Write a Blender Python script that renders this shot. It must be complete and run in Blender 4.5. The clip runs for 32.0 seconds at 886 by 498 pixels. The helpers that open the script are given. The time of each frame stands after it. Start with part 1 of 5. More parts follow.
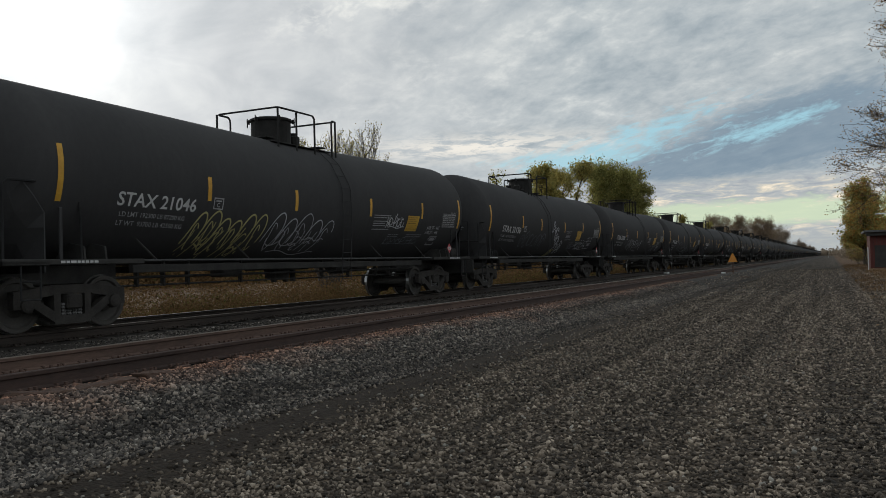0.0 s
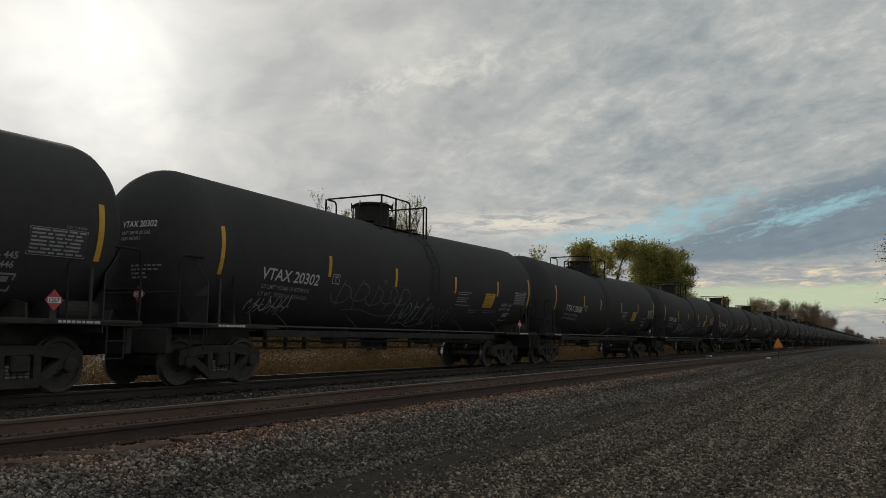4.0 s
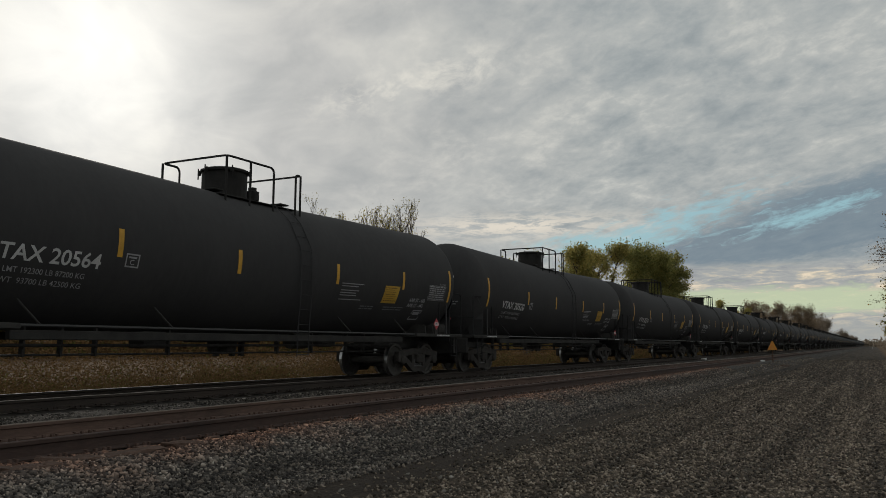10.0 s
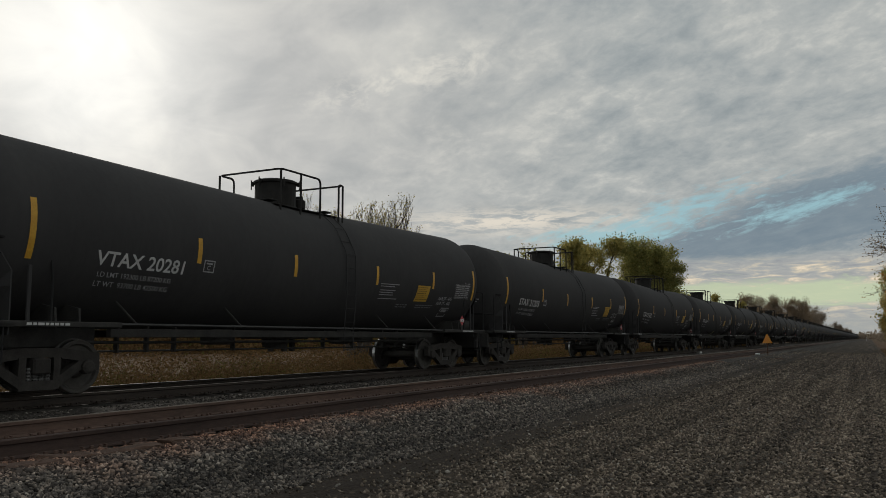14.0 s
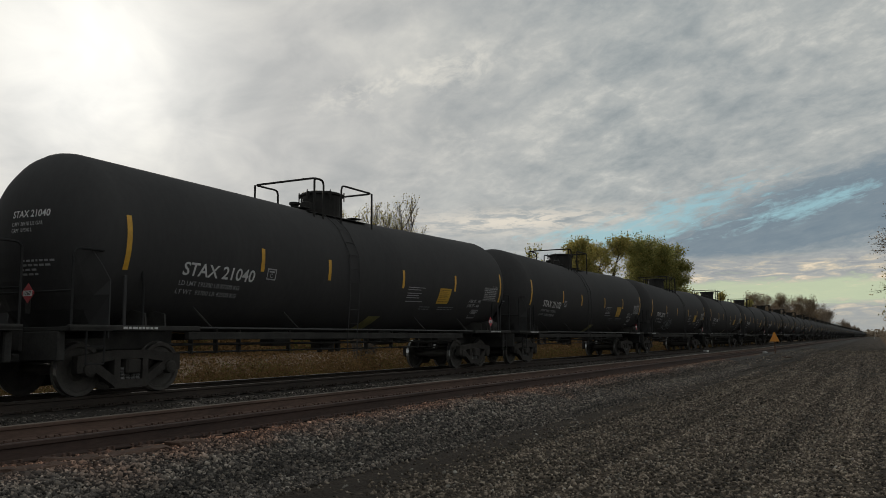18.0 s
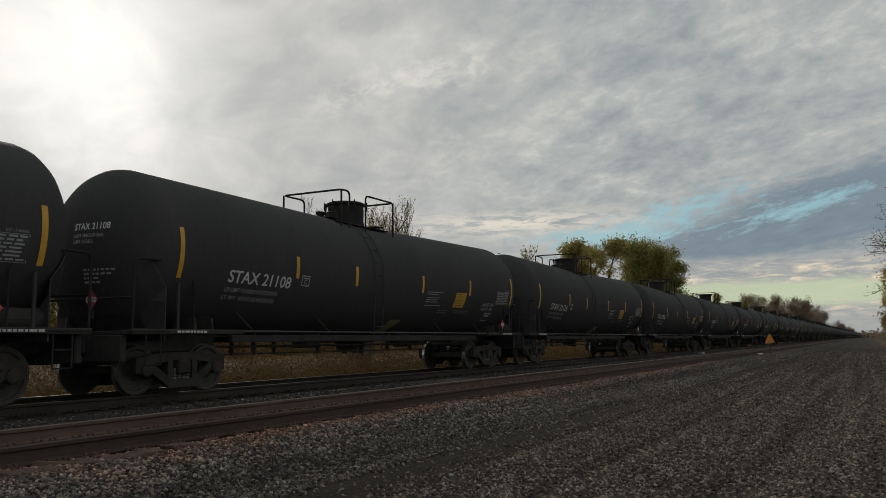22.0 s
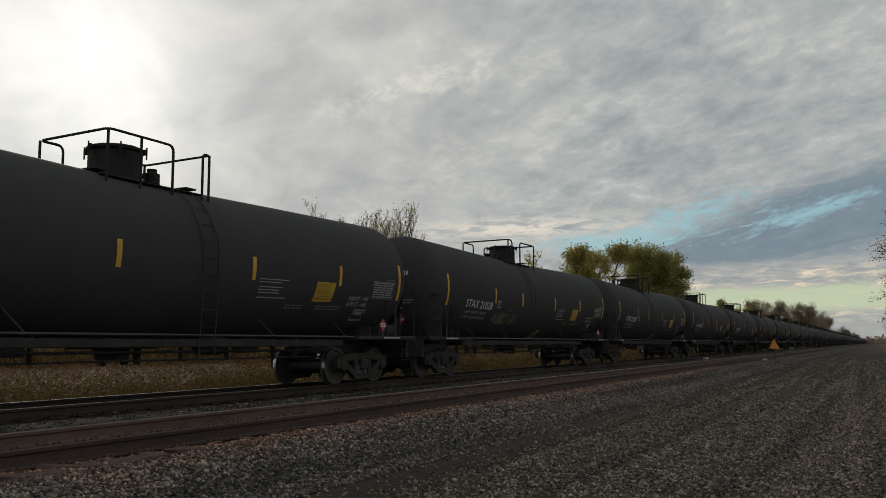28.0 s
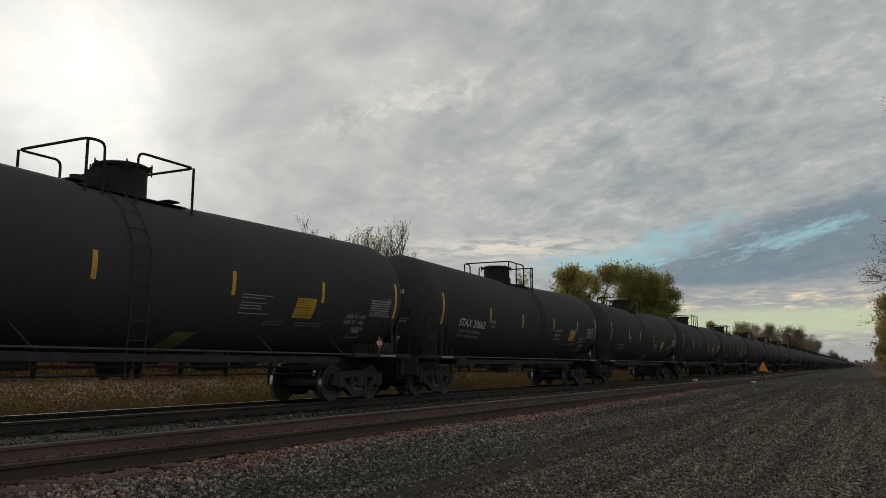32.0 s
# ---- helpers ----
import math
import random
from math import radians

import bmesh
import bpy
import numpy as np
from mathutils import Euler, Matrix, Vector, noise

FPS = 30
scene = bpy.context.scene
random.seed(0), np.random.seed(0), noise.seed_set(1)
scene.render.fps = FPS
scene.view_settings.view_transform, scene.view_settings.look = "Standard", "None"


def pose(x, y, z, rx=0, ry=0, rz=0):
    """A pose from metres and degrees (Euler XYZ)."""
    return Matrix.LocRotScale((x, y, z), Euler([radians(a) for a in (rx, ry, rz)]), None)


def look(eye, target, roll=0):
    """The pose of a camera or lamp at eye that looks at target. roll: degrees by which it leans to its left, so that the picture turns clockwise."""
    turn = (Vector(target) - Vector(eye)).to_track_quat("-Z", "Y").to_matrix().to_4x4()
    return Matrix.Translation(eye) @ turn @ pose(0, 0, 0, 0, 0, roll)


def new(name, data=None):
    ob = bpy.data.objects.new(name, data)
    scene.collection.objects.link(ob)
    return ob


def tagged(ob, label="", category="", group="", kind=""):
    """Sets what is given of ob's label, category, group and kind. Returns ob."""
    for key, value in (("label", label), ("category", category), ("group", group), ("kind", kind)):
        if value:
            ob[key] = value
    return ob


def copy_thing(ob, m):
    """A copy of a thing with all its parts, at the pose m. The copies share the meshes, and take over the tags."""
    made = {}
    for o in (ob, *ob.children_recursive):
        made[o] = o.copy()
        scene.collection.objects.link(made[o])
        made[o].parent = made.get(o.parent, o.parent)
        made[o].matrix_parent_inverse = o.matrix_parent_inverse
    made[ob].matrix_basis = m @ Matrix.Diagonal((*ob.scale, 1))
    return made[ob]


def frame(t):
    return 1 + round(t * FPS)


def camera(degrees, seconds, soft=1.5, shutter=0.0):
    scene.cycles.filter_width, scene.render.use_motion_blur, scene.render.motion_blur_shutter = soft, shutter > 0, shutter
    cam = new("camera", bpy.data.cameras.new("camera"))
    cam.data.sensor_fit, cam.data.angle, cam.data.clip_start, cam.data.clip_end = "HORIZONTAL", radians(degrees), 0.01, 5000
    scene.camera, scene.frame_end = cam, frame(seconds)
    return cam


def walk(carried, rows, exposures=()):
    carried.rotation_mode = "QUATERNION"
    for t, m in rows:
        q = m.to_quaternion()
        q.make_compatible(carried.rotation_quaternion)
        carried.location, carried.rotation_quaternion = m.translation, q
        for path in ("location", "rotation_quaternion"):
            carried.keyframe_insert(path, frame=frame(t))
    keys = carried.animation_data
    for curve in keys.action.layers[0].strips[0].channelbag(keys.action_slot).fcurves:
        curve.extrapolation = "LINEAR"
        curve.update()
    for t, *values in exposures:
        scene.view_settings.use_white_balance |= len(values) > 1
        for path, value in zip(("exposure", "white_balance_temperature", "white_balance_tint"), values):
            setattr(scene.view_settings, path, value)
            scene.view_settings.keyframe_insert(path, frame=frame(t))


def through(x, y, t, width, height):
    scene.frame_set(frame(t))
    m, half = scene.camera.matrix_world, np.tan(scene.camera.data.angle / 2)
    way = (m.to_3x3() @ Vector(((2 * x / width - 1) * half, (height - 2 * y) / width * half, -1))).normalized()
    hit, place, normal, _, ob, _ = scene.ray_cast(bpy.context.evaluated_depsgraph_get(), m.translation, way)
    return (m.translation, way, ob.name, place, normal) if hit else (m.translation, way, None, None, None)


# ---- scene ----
import itertools

# The railway runs along +y, the camera stands near the origin; z = 0 is the gravel road, the rail tops are at RAIL.
RAIL = 0.60
NEAR_X, FAR_X = -7.87, -12.80          # centre lines of the two tracks
PITCH = 18.5                           # coupler to coupler
FIRST_Y = 17.11                        # centre of the first tank car at the start

cam = camera(57.0, 32.0, soft=0.7)
# seconds, x, y, z, tilt, lean, turn
PATH = [
    (0, 0.020, 0.001, 1.521, 91.15, 1.63, 25.49), (0.5, 0.005, -0.001, 1.521, 92.35, 0.62, 24.45),
    (1, -0.011, 0.001, 1.531, 93.65, 0.60, 24.87), (1.5, 0.001, 0.001, 1.530, 94.94, 0.31, 25.74),
    (2, -0.005, 0.001, 1.531, 95.56, 0.56, 26.47), (2.5, -0.017, -0.000, 1.534, 95.94, 0.26, 27.41),
    (3, -0.014, -0.001, 1.531, 96.27, -0.45, 28.13), (3.5, -0.020, 0.000, 1.536, 96.26, -0.54, 28.21),
    (5.5, -0.023, -0.084, 1.517, 96.62, -0.38, 26.97), (6, 0.005, 0.007, 1.524, 96.60, -0.39, 26.65),
    (6.5, 0.001, 0.007, 1.525, 96.64, -0.37, 26.71), (7, 0.004, -0.003, 1.525, 96.80, -0.41, 27.22),
    (7.5, -0.000, 0.009, 1.520, 96.66, -0.47, 27.16), (8, 0.006, 0.004, 1.526, 96.58, -0.32, 27.06),
    (8.5, 0.012, -0.001, 1.523, 96.57, -0.53, 27.64), (9, 0.006, 0.010, 1.527, 96.57, -0.42, 27.70),
    (9.5, 0.012, -0.000, 1.524, 96.53, -0.31, 27.86), (10, 0.003, 0.007, 1.526, 96.59, -0.28, 27.77),
    (10.5, 0.002, 0.012, 1.526, 96.51, -0.29, 27.51), (11, 0.002, 0.011, 1.521, 96.50, -0.15, 27.43),
    (11.5, -0.001, 0.009, 1.528, 96.44, -0.13, 27.34), (12, 0.003, 0.006, 1.523, 96.39, 0.04, 27.42),
    (12.5, -0.005, -0.023, 1.520, 96.40, 0.03, 27.52), (13, 0.011, 0.005, 1.525, 96.31, 0.05, 27.40),
    (13.5, -0.002, 0.006, 1.524, 96.26, 0.12, 27.39), (14, 0.008, 0.004, 1.523, 96.26, 0.07, 27.48),
    (14.5, 0.002, 0.013, 1.525, 96.30, 0.16, 27.60), (16.5, -0.003, 0.012, 1.520, 96.29, 0.29, 27.83),
    (17, -0.001, 0.005, 1.530, 96.34, 0.35, 27.89), (17.5, -0.001, 0.015, 1.523, 96.31, 0.50, 27.91),
    (18, 0.005, 0.009, 1.522, 96.30, 0.46, 27.92), (18.5, 0.008, 0.002, 1.522, 96.22, 0.46, 27.89),
    (19, -0.004, -0.002, 1.519, 96.18, 0.18, 27.72), (19.5, 0.006, -0.014, 1.524, 96.47, 0.89, 28.18),
    (20, -0.003, 0.012, 1.523, 96.49, 0.84, 27.96), (20.5, -0.009, -0.007, 1.527, 96.53, 0.45, 27.80),
    (21, 0.001, 0.007, 1.526, 96.36, 0.42, 27.65), (21.5, 0.003, 0.009, 1.521, 96.41, 0.53, 27.60),
    (22, 0.003, 0.011, 1.529, 96.44, 0.60, 27.63), (22.5, 0.008, 0.009, 1.526, 96.42, 0.59, 27.62),
    (23, 0.001, 0.011, 1.523, 96.60, 0.94, 27.70), (23.5, 0.002, 0.005, 1.527, 96.59, 0.77, 27.70),
    (24, -0.001, 0.013, 1.525, 96.67, 0.69, 27.61), (24.5, -0.001, 0.011, 1.521, 96.74, 0.72, 27.41),
    (25, 0.007, 0.011, 1.523, 96.73, 0.60, 27.48), (25.5, 0.003, 0.013, 1.520, 96.69, 0.74, 27.50),
    (27.5, -0.009, -0.020, 1.525, 96.81, 0.41, 27.80), (28, 0.005, 0.007, 1.521, 96.80, 0.48, 27.88),
    (28.5, -0.001, 0.005, 1.529, 96.83, 0.37, 27.84), (29, -0.000, 0.009, 1.528, 97.03, 0.25, 28.25),
    (29.5, -0.026, -0.081, 1.517, 97.37, 0.21, 28.24), (30, -0.033, -0.057, 1.516, 97.79, -0.08, 28.50),
    (30.5, -0.004, 0.006, 1.531, 98.05, 0.02, 28.12), (31, -0.001, 0.005, 1.524, 98.03, 0.01, 28.25),
    (31.5, -0.024, -0.056, 1.516, 98.24, -0.28, 28.19), (32, -0.001, 0.005, 1.526, 98.07, -0.23, 27.15),
]
walk(cam, [(t, pose(x, y, z, a, b, c)) for t, x, y, z, a, b, c in PATH], [(0.0, 0.30, 6150, 10), (0.5, 0.17, 6300, 10), (1.0, 0.05, 6500, 10), (2.0, 0.0, 6500, 10), (32.0, 0.0, 6500, 10)])

# ---------------------------------------------------------------- light
SUN = Vector((-0.752, 0.583, 0.306)).normalized()


def graph(tree, kind, links=None, operation=None, use_clamp=None, data_type=None, blend_type=None):
    """A node with its properties and inputs; an input is a value or another node's socket."""
    n = tree.nodes.new(kind)
    if data_type:
        n.data_type = data_type
    if blend_type:
        n.blend_type = blend_type
    if operation:
        n.operation = operation
    if use_clamp:
        n.use_clamp = True
    for k, v in (links or {}).items():
        if isinstance(v, bpy.types.NodeSocket):
            tree.links.new(v, n.inputs[k])
        else:
            n.inputs[k].default_value = v
    return n


def math_node(tree, op, a, b=0.0, clamp=False):
    return graph(tree, "ShaderNodeMath", {0: a, 1: b}, operation=op, use_clamp=clamp).outputs[0]


def ramp_node(tree, fac, stops):
    n = graph(tree, "ShaderNodeValToRGB", {0: fac})
    r = n.color_ramp
    while len(r.elements) < len(stops):
        r.elements.new(0.5)
    for e, (p, c) in zip(r.elements, stops):
        e.position = p
        e.color = (*c, 1) if len(c) == 3 else c
    return n.outputs[0]


def mix_rgb(tree, fac, a, b, kind="MIX"):
    n = graph(tree, "ShaderNodeMix", data_type="RGBA", blend_type=kind)
    for i, v in ((0, fac), (6, a), (7, b)):
        if isinstance(v, bpy.types.NodeSocket):
            tree.links.new(v, n.inputs[i])
        else:
            n.inputs[i].default_value = (*v, 1) if isinstance(v, tuple) else v
    return n.outputs[2]


def make_world():
    w = bpy.data.worlds.new("overcast_sky")
    scene.world = w
    w.use_nodes = True
    t = w.node_tree
    t.nodes.clear()
    co = graph(t, "ShaderNodeTexCoord").outputs["Generated"]
    dx, dy, dz = graph(t, "ShaderNodeSeparateXYZ", {0: co}).outputs

    def add(a, b):
        return math_node(t, "ADD", a, b)

    def mul(a, b, clamp=False):
        return math_node(t, "MULTIPLY", a, b, clamp)

    def bell(v, mid, width):
        d = math_node(t, "DIVIDE", math_node(t, "SUBTRACT", v, mid), width)
        return math_node(t, "EXPONENT", mul(mul(d, d), -1.0))

    def step(v, lo, hi):
        return graph(t, "ShaderNodeMapRange", {"Value": v, "From Min": lo, "From Max": hi}).outputs[0]

    # the cloud sheet: directions laid onto a flat layer, so that clouds narrow towards the horizon; its ripples run one way
    height = math_node(t, "MAXIMUM", dz, 0.0)
    up = add(height, 0.27)
    flat = graph(t, "ShaderNodeCombineXYZ", {0: math_node(t, "DIVIDE", dx, up), 1: math_node(t, "DIVIDE", dy, up), 2: 0.0}).outputs[0]
    along = graph(t, "ShaderNodeVectorMath", {0: flat, 1: (0.80, -0.60, 0.0)}, operation="DOT_PRODUCT").outputs["Value"]
    across = graph(t, "ShaderNodeVectorMath", {0: flat, 1: (0.60, 0.80, 0.0)}, operation="DOT_PRODUCT").outputs["Value"]
    side = math_node(t, "ARCTAN2", dx, dy)

    def cloud(scale, detail, rough, warp, shift=(0.0, 0.0), stretch=0.5):
        v = graph(t, "ShaderNodeCombineXYZ", {0: add(mul(along, stretch), shift[0]), 1: add(across, shift[1]), 2: 0.0}).outputs[0]
        return graph(t, "ShaderNodeTexNoise", {"Vector": v, "Scale": scale, "Detail": detail, "Roughness": rough, "Distortion": warp}).outputs[0]

    def blob(mid_side, mid_height, half_side, half_height, slope):
        """A soft patch of sky that rises along its length."""
        s = math_node(t, "SUBTRACT", side, mid_side)
        return mul(bell(s, 0.0, half_side), bell(math_node(t, "SUBTRACT", height, mul(s, slope)), mid_height, half_height))

    big = cloud(1.6, 4.0, 0.5, 0.4, (0.3, 1.2), 0.8)
    mid = cloud(5.0, 7.0, 0.60, 0.5, (3.1, 1.7), 0.85)
    puff = cloud(11.0, 6.0, 0.60, 0.35, (2.2, 8.4), 0.85)
    fine = cloud(26.0, 6.0, 0.62, 0.3, (7.3, 4.1), 0.75)
    body = add(add(mul(big, 0.24), mul(mid, 0.28)), add(mul(puff, 0.28), mul(fine, 0.20)))
    grey = ramp_node(t, body, [(0.37, (0.262, 0.300, 0.316)), (0.455, (0.348, 0.379, 0.384)), (0.54, (0.445, 0.464, 0.452)), (0.64, (0.65, 0.645, 0.595))])
    # smoother veil and brighter cloud round the sun that stands behind it
    toward = graph(t, "ShaderNodeVectorMath", {0: co, 1: tuple(SUN)}, operation="DOT_PRODUCT").outputs["Value"]
    angle = math_node(t, "ARCCOSINE", math_node(t, "MINIMUM", math_node(t, "MAXIMUM", toward, -1.0), 1.0))
    soft = cloud(3.4, 3.5, 0.50, 0.5, (5.1, 0.7), 0.6)
    veil = ramp_node(t, add(mul(soft, 0.6), mul(mid, 0.4)), [(0.32, (0.27, 0.287, 0.298)), (0.50, (0.44, 0.44, 0.43)), (0.64, (0.57, 0.56, 0.525))])
    grey = mix_rgb(t, mul(step(angle, 0.62, 0.22), 0.97), grey, veil)
    glow = add(mul(bell(angle, 0.0, 0.13), 0.42), mul(bell(angle, 0.0, 0.34), 0.16))
    glow = mul(glow, add(0.80, mul(soft, 0.4)))
    warm = graph(t, "ShaderNodeCombineXYZ", {0: glow, 1: mul(glow, 0.975), 2: mul(glow, 0.90)}).outputs[0]
    col = mix_rgb(t, 1.0, grey, warm, "ADD")
    # bright heads of cloud high over the line
    heads = mul(blob(-0.475, 0.325, 0.055, 0.022, 0.12), step(puff, 0.42, 0.60))
    heads = add(heads, mul(blob(-0.56, 0.30, 0.09, 0.018, 0.25), mul(step(fine, 0.46, 0.62), 0.55)))
    col = mix_rgb(t, mul(heads, 0.95), col, (0.76, 0.735, 0.66))
    streak = graph(t, "ShaderNodeCombineXYZ", {0: mul(side, 24.0), 1: mul(height, 125.0), 2: 0.0}).outputs[0]
    st = graph(t, "ShaderNodeTexNoise", {"Vector": streak, "Scale": 1.0, "Detail": 8.0, "Roughness": 0.66, "Distortion": 0.5}).outputs[0]
    rag = graph(t, "ShaderNodeTexNoise", {"Vector": graph(t, "ShaderNodeCombineXYZ", {0: mul(side, 34.0), 1: add(mul(height, 120.0), mul(side, -24.0)), 2: 4.0}).outputs[0], "Scale": 1.0, "Detail": 7.0, "Roughness": 0.64, "Distortion": 0.4}).outputs[0]
    # slate cloud towards the end of the line, with lit heads above it
    slate = add(blob(-0.08, 0.118, 0.20, 0.024, 0.10), mul(blob(-0.02, 0.165, 0.13, 0.022, 0.15), 0.7))
    slate = mul(step(slate, 0.02, 0.20), step(add(slate, mul(add(rag, -0.5), 1.2)), 0.05, 0.60))
    col = mix_rgb(t, mul(slate, 0.92), col, mix_rgb(t, rag, (0.130, 0.190, 0.245), (0.245, 0.30, 0.335)))
    lit = mul(blob(-0.40, 0.142, 0.13, 0.014, 0.02), step(st, 0.42, 0.54))
    col = mix_rgb(t, mul(lit, 0.95), col, (0.76, 0.70, 0.60))
    # gaps of clear sky
    sky = graph(t, "ShaderNodeTexSky")
    sky.sky_type, sky.sun_disc, sky.dust_density = "NISHITA", False, 2.0
    sky.sun_elevation, sky.sun_rotation = math.asin(SUN.z), math.atan2(SUN.x, SUN.y)
    blue = mix_rgb(t, 0.85, mix_rgb(t, 1.0, sky.outputs[0], (0.06, 0.06, 0.06), "MULTIPLY"), (0.31, 0.535, 0.60))
    gap = add(mul(blob(-0.20, 0.146, 0.11, 0.024, 0.26), 0.85), blob(-0.058, 0.146, 0.075, 0.012, 0.26))
    gap = add(gap, mul(blob(-0.30, 0.122, 0.09, 0.010, 0.0), 0.9))
    gap = mul(step(gap, 0.03, 0.25), step(add(gap, mul(add(rag, -0.5), 2.6)), 0.36, 1.0))
    col = mix_rgb(t, mul(gap, 0.92), col, blue)
    # lit streaks over a pale green band, and dim cloud on the horizon
    low = mul(step(add(height, mul(add(st, -0.5), 0.022)), 0.096, 0.084), bell(side, -0.02, 0.5))
    col = mix_rgb(t, mul(low, 0.95), col, ramp_node(t, st, [(0.38, (0.31, 0.325, 0.34)), (0.50, (0.40, 0.408, 0.395)), (0.585, (0.60, 0.54, 0.43)), (0.66, (0.83, 0.705, 0.53))]))
    pale = step(add(bell(height, 0.050, 0.016), mul(add(st, -0.5), -1.7)), 0.34, 0.72)
    col = mix_rgb(t, mul(mul(pale, bell(side, -0.05, 0.42)), 0.92), col, (0.53, 0.60, 0.41))
    dim = mul(step(height, 0.034, 0.018), bell(side, 0.0, 0.6))
    col = mix_rgb(t, mul(dim, 0.8), col, (0.36, 0.375, 0.365))
    bg = graph(t, "ShaderNodeBackground", {"Color": col, "Strength": 1.0})
    t.links.new(bg.outputs[0], graph(t, "ShaderNodeOutputWorld").inputs[0])


make_world()
sun = new("sun", bpy.data.lights.new("sun", "SUN"))
sun.data.energy, sun.data.angle, sun.data.color = 1.0, radians(12), (1.0, 0.93, 0.82)
sun.matrix_world = look((0, 0, 60), Vector((0, 0, 60)) - SUN)


# ---------------------------------------------------------------- materials
def surf(name, c1, c2, scale=4.0, rough=0.6, metal=0.0, bump=0.2, fine=40.0, spread=0.0, island=0.0, stretch=(1, 1, 1), spec=0.5, contrast=(0.35, 0.65)):
    """A painted, earthen or metal surface: two colours in patches, grain, and relief."""
    m = bpy.data.materials.new(name)
    m.use_nodes = True
    t = m.node_tree
    b = t.nodes["Principled BSDF"]
    co = graph(t, "ShaderNodeTexCoord").outputs["Object"]
    if stretch != (1, 1, 1):
        co = graph(t, "ShaderNodeMapping", {"Vector": co, "Scale": stretch}).outputs[0]
    n1 = graph(t, "ShaderNodeTexNoise", {"Vector": co, "Scale": scale, "Detail": 6.0, "Roughness": 0.6}).outputs[0]
    n2 = graph(t, "ShaderNodeTexNoise", {"Vector": co, "Scale": fine, "Detail": 4.0, "Roughness": 0.65}).outputs[0]
    k = math_node(t, "ADD", math_node(t, "MULTIPLY", n1, 0.65), math_node(t, "MULTIPLY", n2, 0.35))
    col = ramp_node(t, k, [(contrast[0], c1), (contrast[1], c2)])
    vary = None
    if spread:
        vary, amount = graph(t, "ShaderNodeObjectInfo").outputs["Random"], spread
    if island:
        vary, amount = graph(t, "ShaderNodeNewGeometry").outputs["Random Per Island"], island
    if vary is not None:
        v = math_node(t, "ADD", 1.0 - amount, math_node(t, "MULTIPLY", vary, 2 * amount))
        col = mix_rgb(t, 1.0, col, graph(t, "ShaderNodeCombineXYZ", {0: v, 1: v, 2: v}).outputs[0], "MULTIPLY")
    t.links.new(col, b.inputs["Base Color"])
    r = math_node(t, "ADD", rough - 0.08, math_node(t, "MULTIPLY", n1, 0.16), True)
    t.links.new(r, b.inputs["Roughness"])
    b.inputs["Metallic"].default_value = metal
    b.inputs["Specular IOR Level"].default_value = spec
    if bump:
        bn = graph(t, "ShaderNodeBump", {"Strength": bump, "Distance": 0.02, "Height": n2})
        t.links.new(bn.outputs[0], b.inputs["Normal"])
    return m


M = {}
M["tank"] = surf("black_tank_paint", (0.040, 0.0395, 0.041), (0.068, 0.066, 0.066), 0.7, 0.75, bump=0.02, fine=9, stretch=(1, 1, 0.35), spec=0.06, contrast=(0.22, 0.78))
M["frame"] = surf("grimy_black_steel", (0.034, 0.033, 0.0325), (0.066, 0.063, 0.059), 3, 0.8, bump=0.2, spec=0.1)
M["top_gear"] = surf("black_fitting_paint", (0.018, 0.0175, 0.017), (0.036, 0.034, 0.032), 4, 0.7, bump=0.1, spec=0.15)
M["ladder"] = surf("dull_black_ladder", (0.026, 0.026, 0.027), (0.044, 0.043, 0.043), 3, 0.9, bump=0.05, spec=0.03)
M["truck"] = surf("dusty_cast_steel", (0.031, 0.029, 0.0275), (0.066, 0.060, 0.055), 4, 0.9, bump=0.25, spec=0.1)
M["wheel"] = surf("wheel_steel", (0.045, 0.042, 0.039), (0.085, 0.077, 0.069), 5, 0.75, bump=0.1, spec=0.3)
M["tread"] = surf("polished_steel", (0.34, 0.34, 0.34), (0.5, 0.5, 0.5), 9, 0.33, 1.0, bump=0.02)
M["rust"] = surf("rusty_rail_steel", (0.075, 0.046, 0.036), (0.150, 0.094, 0.072), 5, 0.8, 0.2, bump=0.25, stretch=(1, 0.2, 1))
M["railtop"] = surf("worn_rail_head", (0.09, 0.085, 0.08), (0.14, 0.132, 0.125), 5, 0.7, 0.3, bump=0.03, stretch=(1, 0.1, 1))
M["railtop_dull"] = surf("dull_rail_head", (0.10, 0.075, 0.06), (0.2, 0.16, 0.13), 5, 0.5, 0.6, bump=0.05, stretch=(1, 0.1, 1))
# the far track's rails and ties are darker than the near track's
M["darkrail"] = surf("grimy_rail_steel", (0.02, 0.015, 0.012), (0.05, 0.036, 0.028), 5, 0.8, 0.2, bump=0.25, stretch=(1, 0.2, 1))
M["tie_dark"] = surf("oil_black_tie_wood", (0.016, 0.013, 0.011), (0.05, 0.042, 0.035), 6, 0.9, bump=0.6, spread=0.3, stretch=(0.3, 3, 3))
# darker copy of the rusty steel; the near rail's shade is in its colour
M["shaderail"] = surf("grey_brown_rail_steel", (0.036, 0.022, 0.018), (0.075, 0.046, 0.037), 5, 0.8, 0.2, bump=0.25, stretch=(1, 0.2, 1))
M["tie"] = surf("weathered_tie_wood", (0.065, 0.036, 0.024), (0.17, 0.10, 0.07), 6, 0.9, bump=0.6, spread=0.3, stretch=(0.3, 3, 3))
M["white"] = surf("white_stencil_paint", (0.42, 0.42, 0.42), (0.62, 0.62, 0.61), 4, 0.7, bump=0.0)
